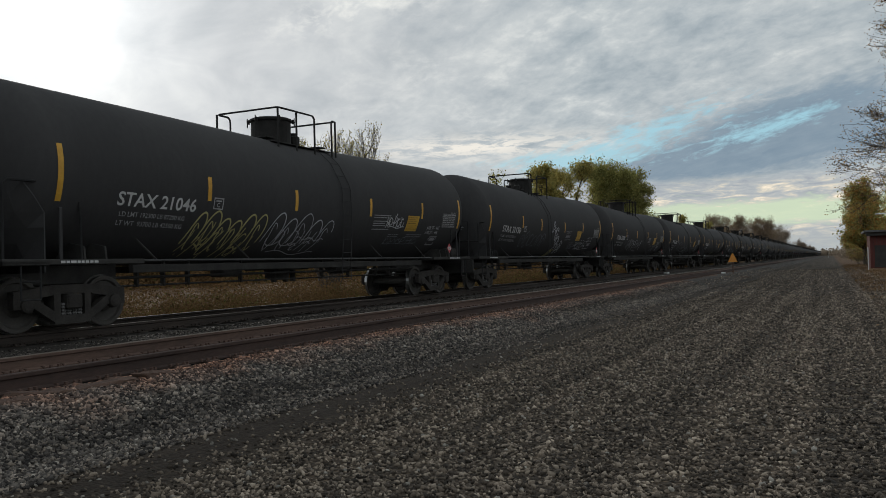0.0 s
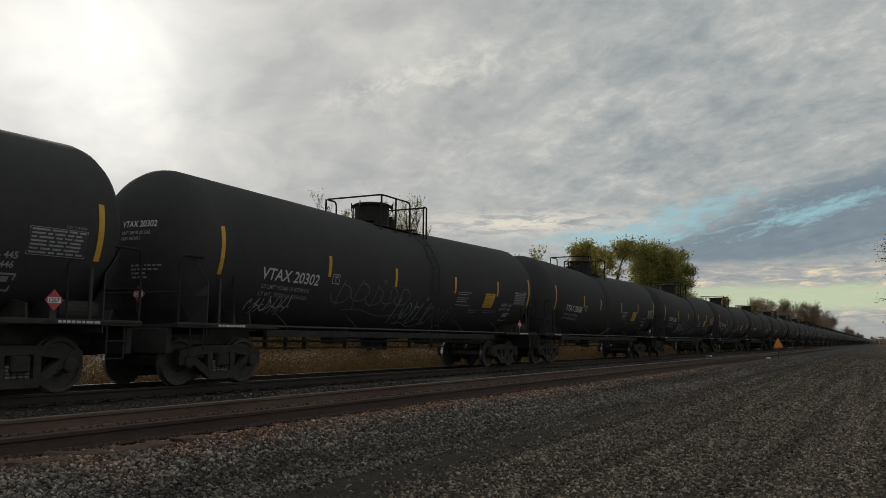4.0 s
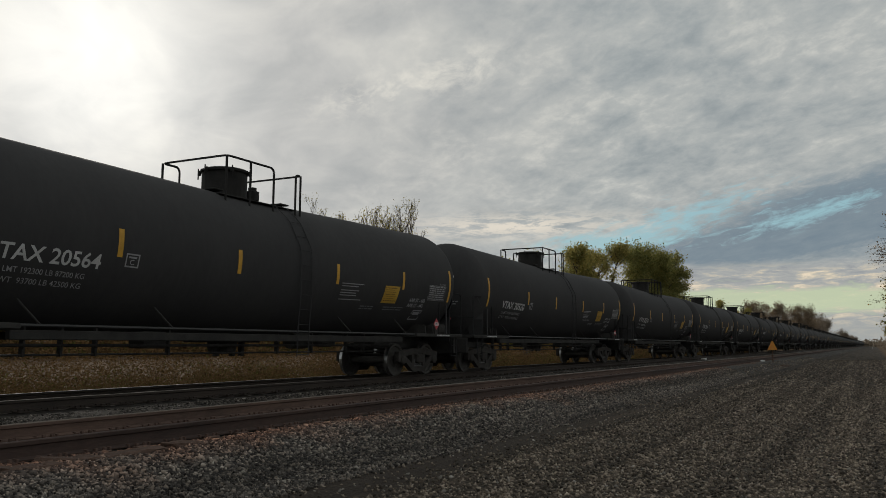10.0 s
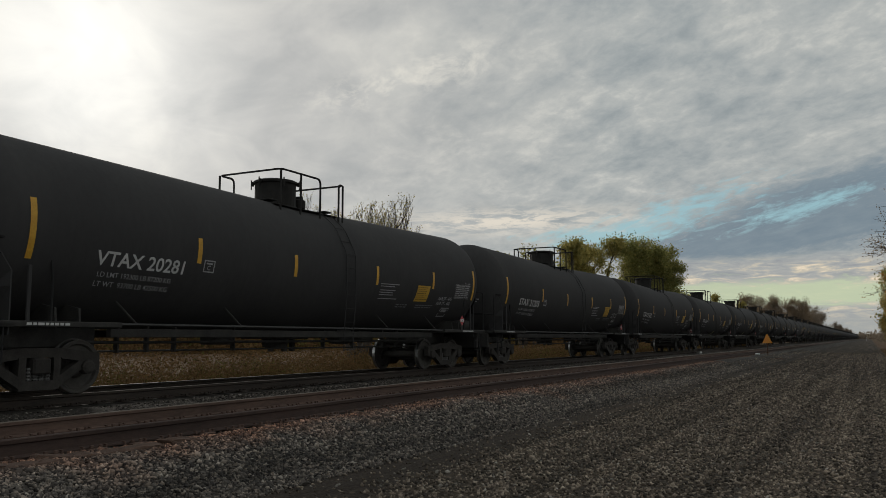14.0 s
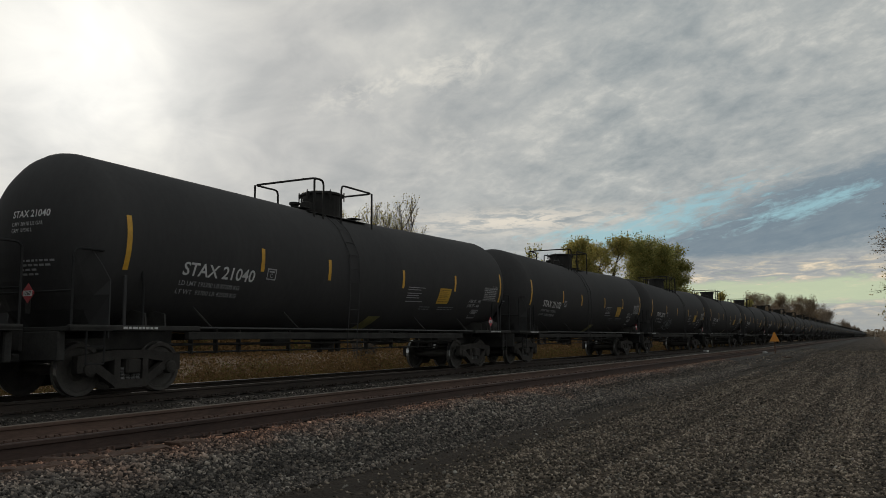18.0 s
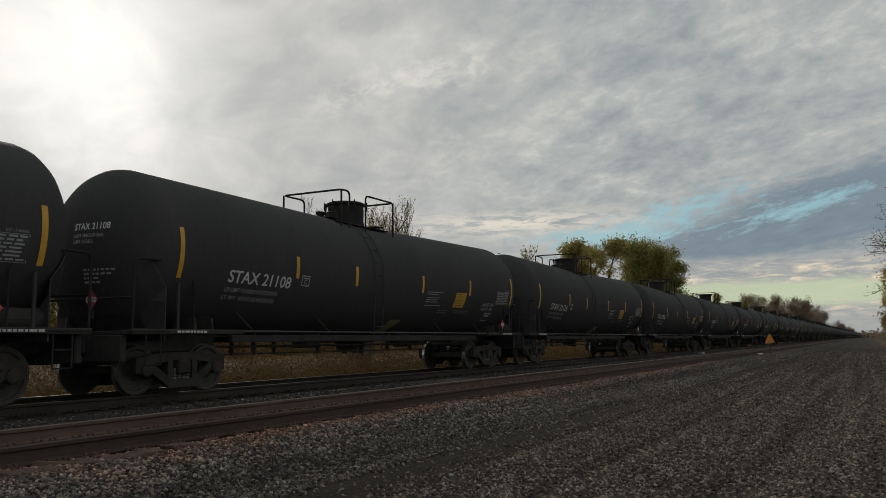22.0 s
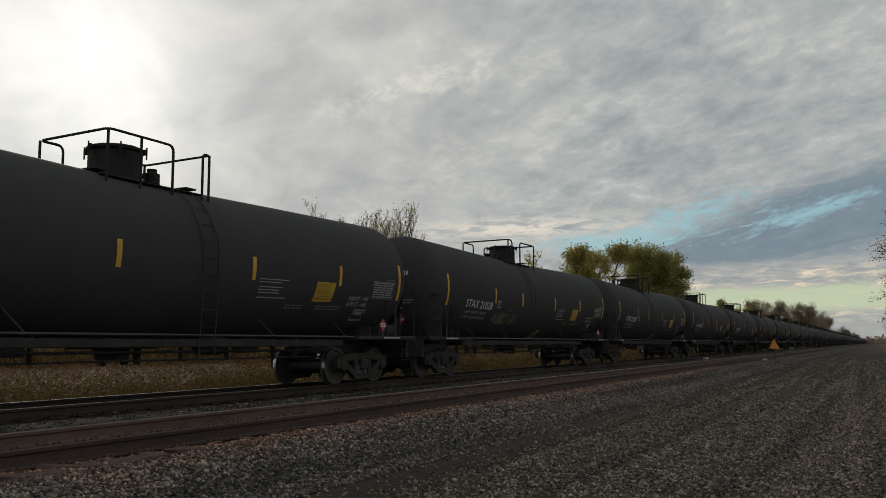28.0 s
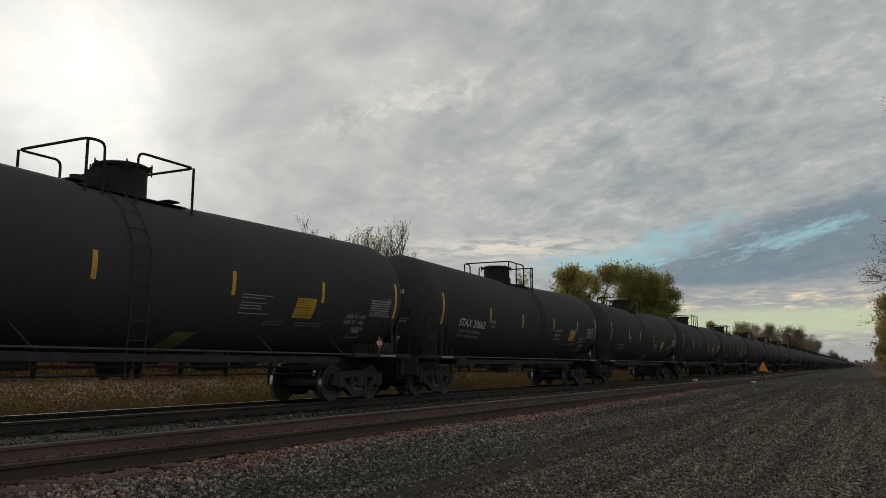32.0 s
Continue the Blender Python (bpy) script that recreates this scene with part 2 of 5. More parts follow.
M["grey"] = surf("faded_stencil_paint", (0.10, 0.105, 0.11), (0.20, 0.205, 0.21), 4, 0.7, bump=0.0)
M["yellow"] = surf("yellow_reflective_tape", (0.50, 0.26, 0.02), (0.68, 0.38, 0.04), 6, 0.5, bump=0.03)
M["placard_yellow"] = surf("yellow_decal", (0.46, 0.27, 0.03), (0.58, 0.35, 0.04), 6, 0.55, bump=0.0)
M["placard_ink"] = surf("brown_decal_print", (0.10, 0.06, 0.01), (0.2, 0.12, 0.02), 6, 0.6, bump=0.0)
M["red"] = surf("red_hazard_decal", (0.38, 0.035, 0.045), (0.52, 0.06, 0.07), 6, 0.5, bump=0.0)
M["decal_white"] = surf("white_decal", (0.6, 0.6, 0.6), (0.75, 0.74, 0.73), 6, 0.5, bump=0.0)
M["olive"] = surf("worn_grey_panel_paint", (0.08, 0.075, 0.03), (0.22, 0.20, 0.06), 3, 0.6, bump=0.02)


def stone(name, tones, dust=False):
    """Broken stone: each lump takes a tone of its own, drifting over the ground in long stripes."""
    m = bpy.data.materials.new(name)
    m.use_nodes = True
    t = m.node_tree
    b = t.nodes["Principled BSDF"]
    co = graph(t, "ShaderNodeTexCoord").outputs["Object"]
    r = graph(t, "ShaderNodeNewGeometry").outputs["Random Per Island"]
    col = ramp_node(t, r, tones)
    wide = graph(t, "ShaderNodeMapping", {"Vector": co, "Scale": (2.2, 0.045, 1.0)}).outputs[0]
    n = graph(t, "ShaderNodeTexNoise", {"Vector": wide, "Scale": 1.0, "Detail": 5.0, "Roughness": 0.6}).outputs[0]
    g = graph(t, "ShaderNodeTexNoise", {"Vector": co, "Scale": 70.0, "Detail": 4.0}).outputs[0]
    v = math_node(t, "MULTIPLY", math_node(t, "ADD", -0.35, math_node(t, "MULTIPLY", n, 2.7)), math_node(t, "ADD", 0.7, math_node(t, "MULTIPLY", g, 0.6)))
    col = mix_rgb(t, 1.0, col, graph(t, "ShaderNodeCombineXYZ", {0: v, 1: v, 2: v}).outputs[0], "MULTIPLY")
    if dust:
        x = graph(t, "ShaderNodeSeparateXYZ", {0: co}).outputs[0]
        patchy = graph(t, "ShaderNodeTexNoise", {"Vector": co, "Scale": 1.1, "Detail": 5.0}).outputs[0]
        near = math_node(t, "MULTIPLY", math_node(t, "SUBTRACT", -5.15, math_node(t, "ADD", x, math_node(t, "MULTIPLY", patchy, 1.8))), 1.2, True)
        near = math_node(t, "MULTIPLY", near, math_node(t, "ADD", x, 8.5, True))
        col = mix_rgb(t, near, col, mix_rgb(t, 1.0, col, (1.28, 0.82, 0.66), "MULTIPLY"))
    t.links.new(col, b.inputs["Base Color"])
    b.inputs["Roughness"].default_value = 0.85
    b.inputs["Specular IOR Level"].default_value = 0.3
    bn = graph(t, "ShaderNodeBump", {"Strength": 0.4, "Distance": 0.01, "Height": g})
    t.links.new(bn.outputs[0], b.inputs["Normal"])
    return m


M["ballast"] = stone("grey_ballast_stone", [(0.0, (0.022, 0.019, 0.018)), (0.38, (0.076, 0.067, 0.060)), (0.72, (0.162, 0.141, 0.122)), (0.92, (0.29, 0.24, 0.195)), (1.0, (0.40, 0.36, 0.31))], True)
M["gravel"] = stone("brown_road_gravel", [(0.0, (0.022, 0.018, 0.014)), (0.4, (0.084, 0.067, 0.052)), (0.75, (0.190, 0.152, 0.116)), (1.0, (0.36, 0.30, 0.235))])
M["dark_ballast"] = stone("oil_darkened_ballast", [(0.0, (0.016, 0.014, 0.012)), (0.5, (0.048, 0.041, 0.035)), (0.9, (0.12, 0.105, 0.09)), (1.0, (0.28, 0.25, 0.22))])
M["pale_stone"] = stone("pale_limestone", [(0.0, (0.14, 0.13, 0.115)), (0.6, (0.24, 0.22, 0.19)), (1.0, (0.40, 0.375, 0.33))])
M["orange"] = surf("orange_sign_paint", (0.62, 0.24, 0.03), (0.75, 0.31, 0.05), 5, 0.5, bump=0.02)
M["bark"] = surf("grey_bark", (0.035, 0.028, 0.022), (0.10, 0.082, 0.066), 5, 0.9, bump=0.6, stretch=(2, 2, 0.4))


def leafy(name, c1, c2, scale=0.5, through=0.5):
    """Thin leaves that let part of the light through, each of its own tone."""
    m = bpy.data.materials.new(name)
    m.use_nodes = True
    t = m.node_tree
    t.nodes.clear()
    co = graph(t, "ShaderNodeTexCoord").outputs["Object"]
    n = graph(t, "ShaderNodeTexNoise", {"Vector": co, "Scale": scale, "Detail": 3.0}).outputs[0]
    r = graph(t, "ShaderNodeNewGeometry").outputs["Random Per Island"]
    k = math_node(t, "ADD", math_node(t, "MULTIPLY", n, 0.55), math_node(t, "MULTIPLY", r, 0.45))
    col = ramp_node(t, k, [(0.25, c1), (0.75, c2)])
    a = graph(t, "ShaderNodeBsdfDiffuse", {"Color": col}).outputs[0]
    b = graph(t, "ShaderNodeBsdfTranslucent", {"Color": col}).outputs[0]
    mix = graph(t, "ShaderNodeMixShader", {0: through, 1: a, 2: b})
    t.links.new(mix.outputs[0], graph(t, "ShaderNodeOutputMaterial").inputs[0])
    return m


M["leaf_green"] = leafy("green_autumn_leaves", (0.16, 0.17, 0.062), (0.43, 0.405, 0.145))
M["leaf_yellow"] = leafy("yellow_autumn_leaves", (0.27, 0.23, 0.075), (0.50, 0.42, 0.145))
M["leaf_orange"] = leafy("orange_autumn_leaves", (0.32, 0.17, 0.05), (0.54, 0.31, 0.10))
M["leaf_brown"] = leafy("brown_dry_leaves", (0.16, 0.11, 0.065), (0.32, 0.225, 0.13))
# far leaves: brown made paler, with the distance haze put into the colour
M["leaf_hazed"] = leafy("dun_far_leaves", (0.18, 0.145, 0.11), (0.32, 0.26, 0.20))
M["weeds"] = leafy("dry_autumn_weeds", (0.085, 0.053, 0.026), (0.185, 0.115, 0.055), 1.3, 0.35)
M["weeds_green"] = leafy("green_weeds", (0.055, 0.053, 0.019), (0.15, 0.13, 0.043), 1.3, 0.35)
M["weeds_pale"] = leafy("pale_seed_heads", (0.055, 0.037, 0.018), (0.14, 0.095, 0.046), 1.3, 0.35)
M["shed_red"] = surf("faded_red_siding", (0.075, 0.018, 0.014), (0.13, 0.034, 0.026), 1.5, 0.8, bump=0.1, stretch=(3, 3, 0.3))
M["shed_roof"] = surf("grey_roof_metal", (0.06, 0.06, 0.062), (0.12, 0.12, 0.12), 2, 0.7, bump=0.1)
M["shed_dark"] = surf("dark_shed_trim", (0.02, 0.018, 0.017), (0.05, 0.045, 0.04), 2, 0.8, bump=0.1)


def ground_material():
    """Road gravel, ballast, verge and far fields on one sheet, split by the distance from the track."""
    m = bpy.data.materials.new("gravel_ballast_and_verge")
    m.use_nodes = True
    t = m.node_tree
    b = t.nodes["Principled BSDF"]
    co = graph(t, "ShaderNodeTexCoord").outputs["Object"]
    x = graph(t, "ShaderNodeSeparateXYZ", {0: co}).outputs[0]
    wob = graph(t, "ShaderNodeTexNoise", {"Vector": co, "Scale": 0.6, "Detail": 5.0}).outputs[0]
    xw = math_node(t, "ADD", x, math_node(t, "MULTIPLY", math_node(t, "SUBTRACT", wob, 0.5), 1.6))

    def stones(scale, dark, light):
        v = graph(t, "ShaderNodeTexVoronoi", {"Vector": co, "Scale": scale, "Randomness": 1.0})
        tone = graph(t, "ShaderNodeSeparateColor", {0: v.outputs["Color"]}).outputs[0]
        edge = ramp_node(t, v.outputs["Distance"], [(0.0, (1, 1, 1)), (0.75, (0.35, 0.35, 0.35))])
        c = ramp_node(t, tone, [(0.05, dark), (0.95, light)])
        return mix_rgb(t, 1.0, c, edge, "MULTIPLY"), v.outputs["Distance"]

    road, rd = stones(30.0, (0.030, 0.0235, 0.018), (0.165, 0.128, 0.094))
    bal, bd = stones(20.0, (0.032, 0.029, 0.027), (0.16, 0.142, 0.124))
    n = graph(t, "ShaderNodeTexNoise", {"Vector": co, "Scale": 1.3, "Detail": 8.0, "Roughness": 0.7}).outputs[0]
    wide = graph(t, "ShaderNodeMapping", {"Vector": co, "Scale": (2.2, 0.045, 1.0)}).outputs[0]
    lane = graph(t, "ShaderNodeTexNoise", {"Vector": wide, "Scale": 1.0, "Detail": 5.0, "Roughness": 0.6}).outputs[0]
    road = mix_rgb(t, math_node(t, "MULTIPLY", n, 0.55), road, (0.052, 0.042, 0.033))
    rut = math_node(t, "DIVIDE", math_node(t, "ADD", xw, 4.95), 0.45)
    rut = math_node(t, "EXPONENT", math_node(t, "MULTIPLY", math_node(t, "MULTIPLY", rut, rut), -1.0))
    road = mix_rgb(t, math_node(t, "MULTIPLY", rut, 0.75), road, (0.040, 0.031, 0.025))
    road = mix_rgb(t, 1.0, road, ramp_node(t, lane, [(0.36, (0.50, 0.49, 0.48)), (0.52, (0.95, 0.93, 0.9)), (0.66, (1.45, 1.38, 1.28))]), "MULTIPLY")
    verge = ramp_node(t, n, [(0.35, (0.055, 0.030, 0.016)), (0.65, (0.13, 0.075, 0.036))])
    is_bal = math_node(t, "MULTIPLY", math_node(t, "SUBTRACT", -5.35, xw), 3.0, True)
    is_far = math_node(t, "MULTIPLY", math_node(t, "SUBTRACT", -15.6, xw), 2.0, True)
    is_verge = math_node(t, "MULTIPLY", math_node(t, "SUBTRACT", xw, 0.9), 2.0, True)
    grass = math_node(t, "MAXIMUM", is_far, is_verge)
    col = mix_rgb(t, is_bal, road, bal)
    # darker ground from between the tracks on across the far track
    far_bed = math_node(t, "MULTIPLY", math_node(t, "SUBTRACT", -8.7, xw), 1.5, True)
    col = mix_rgb(t, math_node(t, "MULTIPLY", far_bed, 0.85), col, (0.030, 0.025, 0.021))
    col = mix_rgb(t, grass, col, verge)
    t.links.new(col, b.inputs["Base Color"])
    b.inputs["Roughness"].default_value = 0.95
    b.inputs["Specular IOR Level"].default_value = 0.25
    h = math_node(t, "ADD", math_node(t, "MULTIPLY", rd, -0.6), math_node(t, "MULTIPLY", n, 0.8))
    bn = graph(t, "ShaderNodeBump", {"Strength": 0.9, "Distance": 0.03, "Height": h})
    t.links.new(bn.outputs[0], b.inputs["Normal"])
    return m


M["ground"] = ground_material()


# ---------------------------------------------------------------- mesh helpers
def part(name, bm, material, parent=None, label="", smooth=False):
    """Link a bmesh as one mesh object under a thing or a part."""
    me = bpy.data.meshes.new(name)
    bm.to_mesh(me)
    bm.free()
    for m in material if isinstance(material, (list, tuple)) else [material]:
        me.materials.append(m)
    if smooth:
        me.polygons.foreach_set("use_smooth", [True] * len(me.polygons))
    ob = new(name, me)
    if parent is not None:
        ob.parent = parent
    if label:
        ob["label"] = label
    return ob


def again(ob, m, parent, name=None):
    """Another object on the same mesh."""
    o = new(name or ob.name.split(".")[0], ob.data)
    o.matrix_basis = m
    o.parent = parent
    if "label" in ob:
        o["label"] = ob["label"]
    return o


def box(bm, lo, hi, bevel=0.0, slot=0):
    r = bmesh.ops.create_cube(bm, size=1.0)
    c = [(a + b) / 2 for a, b in zip(lo, hi)]
    s = [b - a for a, b in zip(lo, hi)]
    for v in r["verts"]:
        v.co = Vector([v.co[i] * s[i] + c[i] for i in range(3)])
    if bevel:
        es = list({e for v in r["verts"] for e in v.link_edges})
        bmesh.ops.bevel(bm, geom=es, offset=bevel, segments=1, affect="EDGES", profile=0.5)
    return bm


def tube(bm, points, r, sides=8, cap=True, radii=None):
    """A round bar along a line of points."""
    pts = [Vector(p) for p in points]
    rings = []
    for i, p in enumerate(pts):
        d = (pts[min(i + 1, len(pts) - 1)] - pts[max(i - 1, 0)]).normalized()
        a = d.orthogonal().normalized() if i == 0 else (a - d * a.dot(d)).normalized()
        b = d.cross(a)
        rr = radii[i] if radii else r
        rings.append([bm.verts.new(p + (a * math.cos(k * 2 * math.pi / sides) + b * math.sin(k * 2 * math.pi / sides)) * rr) for k in range(sides)])
    for u, v in zip(rings, rings[1:]):
        for k in range(sides):
            bm.faces.new((u[k], u[(k + 1) % sides], v[(k + 1) % sides], v[k]))
    if cap:
        bm.faces.new(list(reversed(rings[0])))
        bm.faces.new(rings[-1])
    return bm


def bent(points, r=0.12, n=4):
    """Points with their inner corners rounded."""
    pts = [Vector(p) for p in points]
    out = [pts[0]]
    for a, b, c in zip(pts, pts[1:], pts[2:]):
        u, v = (a - b), (c - b)
        k = min(r, u.length * 0.45, v.length * 0.45)
        p, q = b + u.normalized() * k, b + v.normalized() * k
        for i in range(n + 1):
            s = i / n
            out.append(p * (1 - s) ** 2 + b * 2 * s * (1 - s) + q * s * s)
    out.append(pts[-1])
    return out


def lathe(bm, profile, axis="x", sides=24, centre=(0, 0, 0), slots=None):
    """Turn a profile of (along, radius) about an axis."""
    c = Vector(centre)
    rings = []
    for s, r in profile:
        ring = []
        for k in range(sides):
            a = 2 * math.pi * k / sides
            u, v = r * math.cos(a), r * math.sin(a)
            p = {"x": (s, u, v), "y": (u, s, v), "z": (u, v, s)}[axis]
            ring.append(bm.verts.new(c + Vector(p)))
        rings.append(ring)
    for i, (u, v) in enumerate(zip(rings, rings[1:])):
        for k in range(sides):
            f = bm.faces.new((u[k], u[(k + 1) % sides], v[(k + 1) % sides], v[k]))
            f.material_index = slots[i] if slots else 0
    bm.faces.new(rings[0])
    bm.faces.new(rings[-1])
    bmesh.ops.recalc_face_normals(bm, faces=bm.faces[:])
    return bm


def extrude_y(bm, outline, y0, y1, step=None, slot_of=None):
    """A bar along y with an outline in x, z."""
    n = 1 if not step else max(1, int((y1 - y0) / step))
    rings = [[bm.verts.new((x, y0 + (y1 - y0) * i / n, z)) for x, z in outline] for i in range(n + 1)]
    k = len(outline)
    for u, v in zip(rings, rings[1:]):
        for i in range(k):
            f = bm.faces.new((u[i], u[(i + 1) % k], v[(i + 1) % k], v[i]))
            if slot_of:
                f.material_index = slot_of(i)
    bm.faces.new(rings[0])
    bm.faces.new(rings[-1])
    bmesh.ops.recalc_face_normals(bm, faces=bm.faces[:])
    return bm


def fast_mesh(name, verts, faces, material):
    """A mesh from numpy arrays of triangles or quads."""
    me = bpy.data.meshes.new(name)
    k = faces.shape[1]
    me.vertices.add(len(verts))
    me.vertices.foreach_set("co", verts.astype(np.float32).ravel())
    me.loops.add(faces.size)
    me.loops.foreach_set("vertex_index", faces.astype(np.int32).ravel())
    me.polygons.add(len(faces))
    me.polygons.foreach_set("loop_start", np.arange(0, faces.size, k, dtype=np.int32))
    me.update(calc_edges=True)
    me.materials.append(material)
    return me


# ---------------------------------------------------------------- ground
def bed(x):
    """Height of the ground across the line, before small unevenness."""
    xs = [-3000, -85, -56, -24, -18.2, -16.6, -15.4, -14.6, -6.45, -6.2, -5.9, -5.5, -5.2, -4.6, 0.6, 1.2, 3.0, 12, 3000]
    zs = [2.6, 2.4, 1.0, -0.05, -0.1, 0.0, 0.30, 0.395, 0.40, 0.345, 0.21, 0.07, 0.02, 0.0, 0.0, 0.05, 0.12, 0.2, 0.3]
    return float(np.interp(x, xs, zs))


def bump_at(x, y):
    if abs(x) > 60 or y > 150 or y < -40:
        return 0.0
    n = noise.noise((x * 0.7, y * 0.35, 0.0)) * 0.03 + noise.noise((x * 2.1, y * 1.7, 3.0)) * 0.012
    rut = -0.02 * math.exp(-((x + 2.6) / 0.35) ** 2) - 0.02 * math.exp(-((x + 0.9) / 0.35) ** 2)
    return n + (rut if x > -4 else 0.0)


def build_ground():
    xs = sorted({-3000, -800, -250, -110, -85, -70, -56, -40, -30, -24, -20, -18.2, -17.2, -16.6, -16, -15.4, -15, -14.6, -12, -10, -8, 5, 7, 9, 12, 20, 40, 60, 120, 400, 3000}
                | {round(-6.6 + 0.2 * i, 2) for i in range(56)})
    ys = [-3000, -600, -100, -40] + [-20 + 0.5 * i for i in range(140)] + [51 + 2 * i for i in range(50)] + [160, 180, 210, 250, 300, 400, 600, 900, 1500, 4500]
    bm = bmesh.new()
    grid = [[bm.verts.new((x, y, bed(x) + bump_at(x, y))) for y in ys] for x in xs]
    for a, b in zip(grid, grid[1:]):
        for i in range(len(ys) - 1):
            bm.faces.new((a[i], b[i], b[i + 1], a[i + 1]))
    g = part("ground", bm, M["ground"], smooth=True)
    tagged(g, "grey gravel road with ballast bed and dry grass verges", "ground", kind="structure")


build_ground()


# ---------------------------------------------------------------- track
def build_track(name, cx, sides_mat, near_mat, top_mat, tie_mat, label):
    root = tagged(new(name), label, "railway track", kind="structure")
    h = RAIL
    out = [(-0.075, -0.185), (0.075, -0.185), (0.075, -0.17), (0.02, -0.15), (0.012, -0.055), (0.036, -0.042), (0.037, -0.008), (0.028, 0.0), (-0.028, 0.0), (-0.037, -0.008), (-0.036, -0.042), (-0.012, -0.055), (-0.02, -0.15), (-0.075, -0.17)]
    for s in (-1, 1):
        bm = bmesh.new()
        extrude_y(bm, [(cx + s * 0.7535 + x, h + z) for x, z in out], -60, 1600, slot_of=lambda i: 1 if i in (6, 7, 8) else 0)
        # near_mat covers the near rail's head too, so only the far rail gleams
        part("rail", bm, [sides_mat if s < 0 else near_mat, top_mat if s < 0 else near_mat], root)
    # sleepers with their plates and spikes
    bm = bmesh.new()
    box(bm, (-1.30, -0.115, -0.36), (1.30, 0.115, -0.195), 0.012)
    tie = part("tie", bm, tie_mat, root)
    bm = bmesh.new()
    for s in (-1, 1):
        box(bm, (s * 0.7535 - 0.17, -0.09, -0.196), (s * 0.7535 + 0.17, 0.09, -0.178), 0.004)
        for dx in (-0.095, 0.095):
            for dy in (-0.055, 0.055):
                box(bm, (s * 0.7535 + dx - 0.018, dy - 0.016, -0.18), (s * 0.7535 + dx + 0.018, dy + 0.016, -0.145), 0.004)
        for dy in (-0.14, 0.14):
            box(bm, (s * 0.7535 - 0.085, dy - 0.012, -0.19), (s * 0.7535 + 0.085, dy + 0.012, -0.15), 0.003)
    plate = part("tie_plate", bm, sides_mat, root)
    rnd = random.Random(cx)
    n = 140
    for i in range(n):
        y = -4 + 0.52 * i
        m = pose(cx + rnd.uniform(-0.05, 0.05), y, h + rnd.uniform(-0.012, 0.0), 0, 0, rnd.uniform(-1.2, 1.2))
        mp = pose(cx, y, h)
        if i == 0:
            tie.matrix_basis, plate.matrix_basis = m, mp
        else:
            again(tie, m, root)
            again(plate, mp, root)
    return root


build_track("near_track", NEAR_X, M["rust"], M["shaderail"], M["railtop_dull"], M["tie"], "rusty unused railway track on stone ballast with wooden ties")
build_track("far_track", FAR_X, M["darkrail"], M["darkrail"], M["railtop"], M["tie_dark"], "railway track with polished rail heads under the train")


# ---------------------------------------------------------------- tank cars
TANK_R, TANK_Z, TANK_E, HEAD = 1.58, 2.685, 7.98, 0.82   # radius, axis height over the rail, end of the shell, depth of a head


def axis_z(y):
    """Height of the tank's axis: both halves fall gently towards the outlet in the middle."""
    return TANK_Z + 0.035 - 0.135 * max(0.0, 1 - abs(y) / 7.4)


def shell_radius(y):
    a = abs(y)
    return TANK_R if a <= TANK_E else TANK_R * math.sqrt(max(0.0, 1 - ((a - TANK_E) / HEAD) ** 2))


def on_shell(y, z, off=0.006):
    """The point of the tank's side at y and height z, off metres proud of it."""
    r = shell_radius(y) + off
    return Vector((math.sqrt(max(0.0, r * r - (z - TANK_Z) ** 2)), y, z + axis_z(y) - TANK_Z))


def on_head(x, z, off=0.008):
    """The point of the front head at x across the car and height z."""
    k = 1 - (x * x + (z - TANK_Z) ** 2) / TANK_R ** 2
    return Vector((x, -TANK_E - HEAD * math.sqrt(max(k, 0.0)) - off, z + 0.025))


def patch(bm, y0, y1, z0, z1, off=0.006, skew=0.0, nz=4, ny=1, slot=0):
    """A decal that follows the shell; skew leans it along the car."""
    g = [[bm.verts.new(on_shell(y0 + (y1 - y0) * j / ny + skew * i / nz, z0 + (z1 - z0) * i / nz, off)) for j in range(ny + 1)] for i in range(nz + 1)]
    for a, b in zip(g, g[1:]):
        for j in range(ny):
            bm.faces.new((a[j], a[j + 1], b[j + 1], b[j])).material_index = slot
    return bm


def ribbon(bm, pts, w, off=0.007):
    """A stroke of paint along points (y, z) on the shell."""
    p = [Vector(q) for q in pts]
    rows = []
    for i, q in enumerate(p):
        d = (p[min(i + 1, len(p) - 1)] - p[max(i - 1, 0)])
        d = d.normalized() if d.length else Vector((1, 0))
        nrm = Vector((-d.y, d.x)) * w / 2
        rows.append([bm.verts.new(on_shell(*(q + nrm), off)), bm.verts.new(on_shell(*(q - nrm), off))])
    for a, b in zip(rows, rows[1:]):
        bm.faces.new((a[0], a[1], b[1], b[0]))


TEXTS = {}


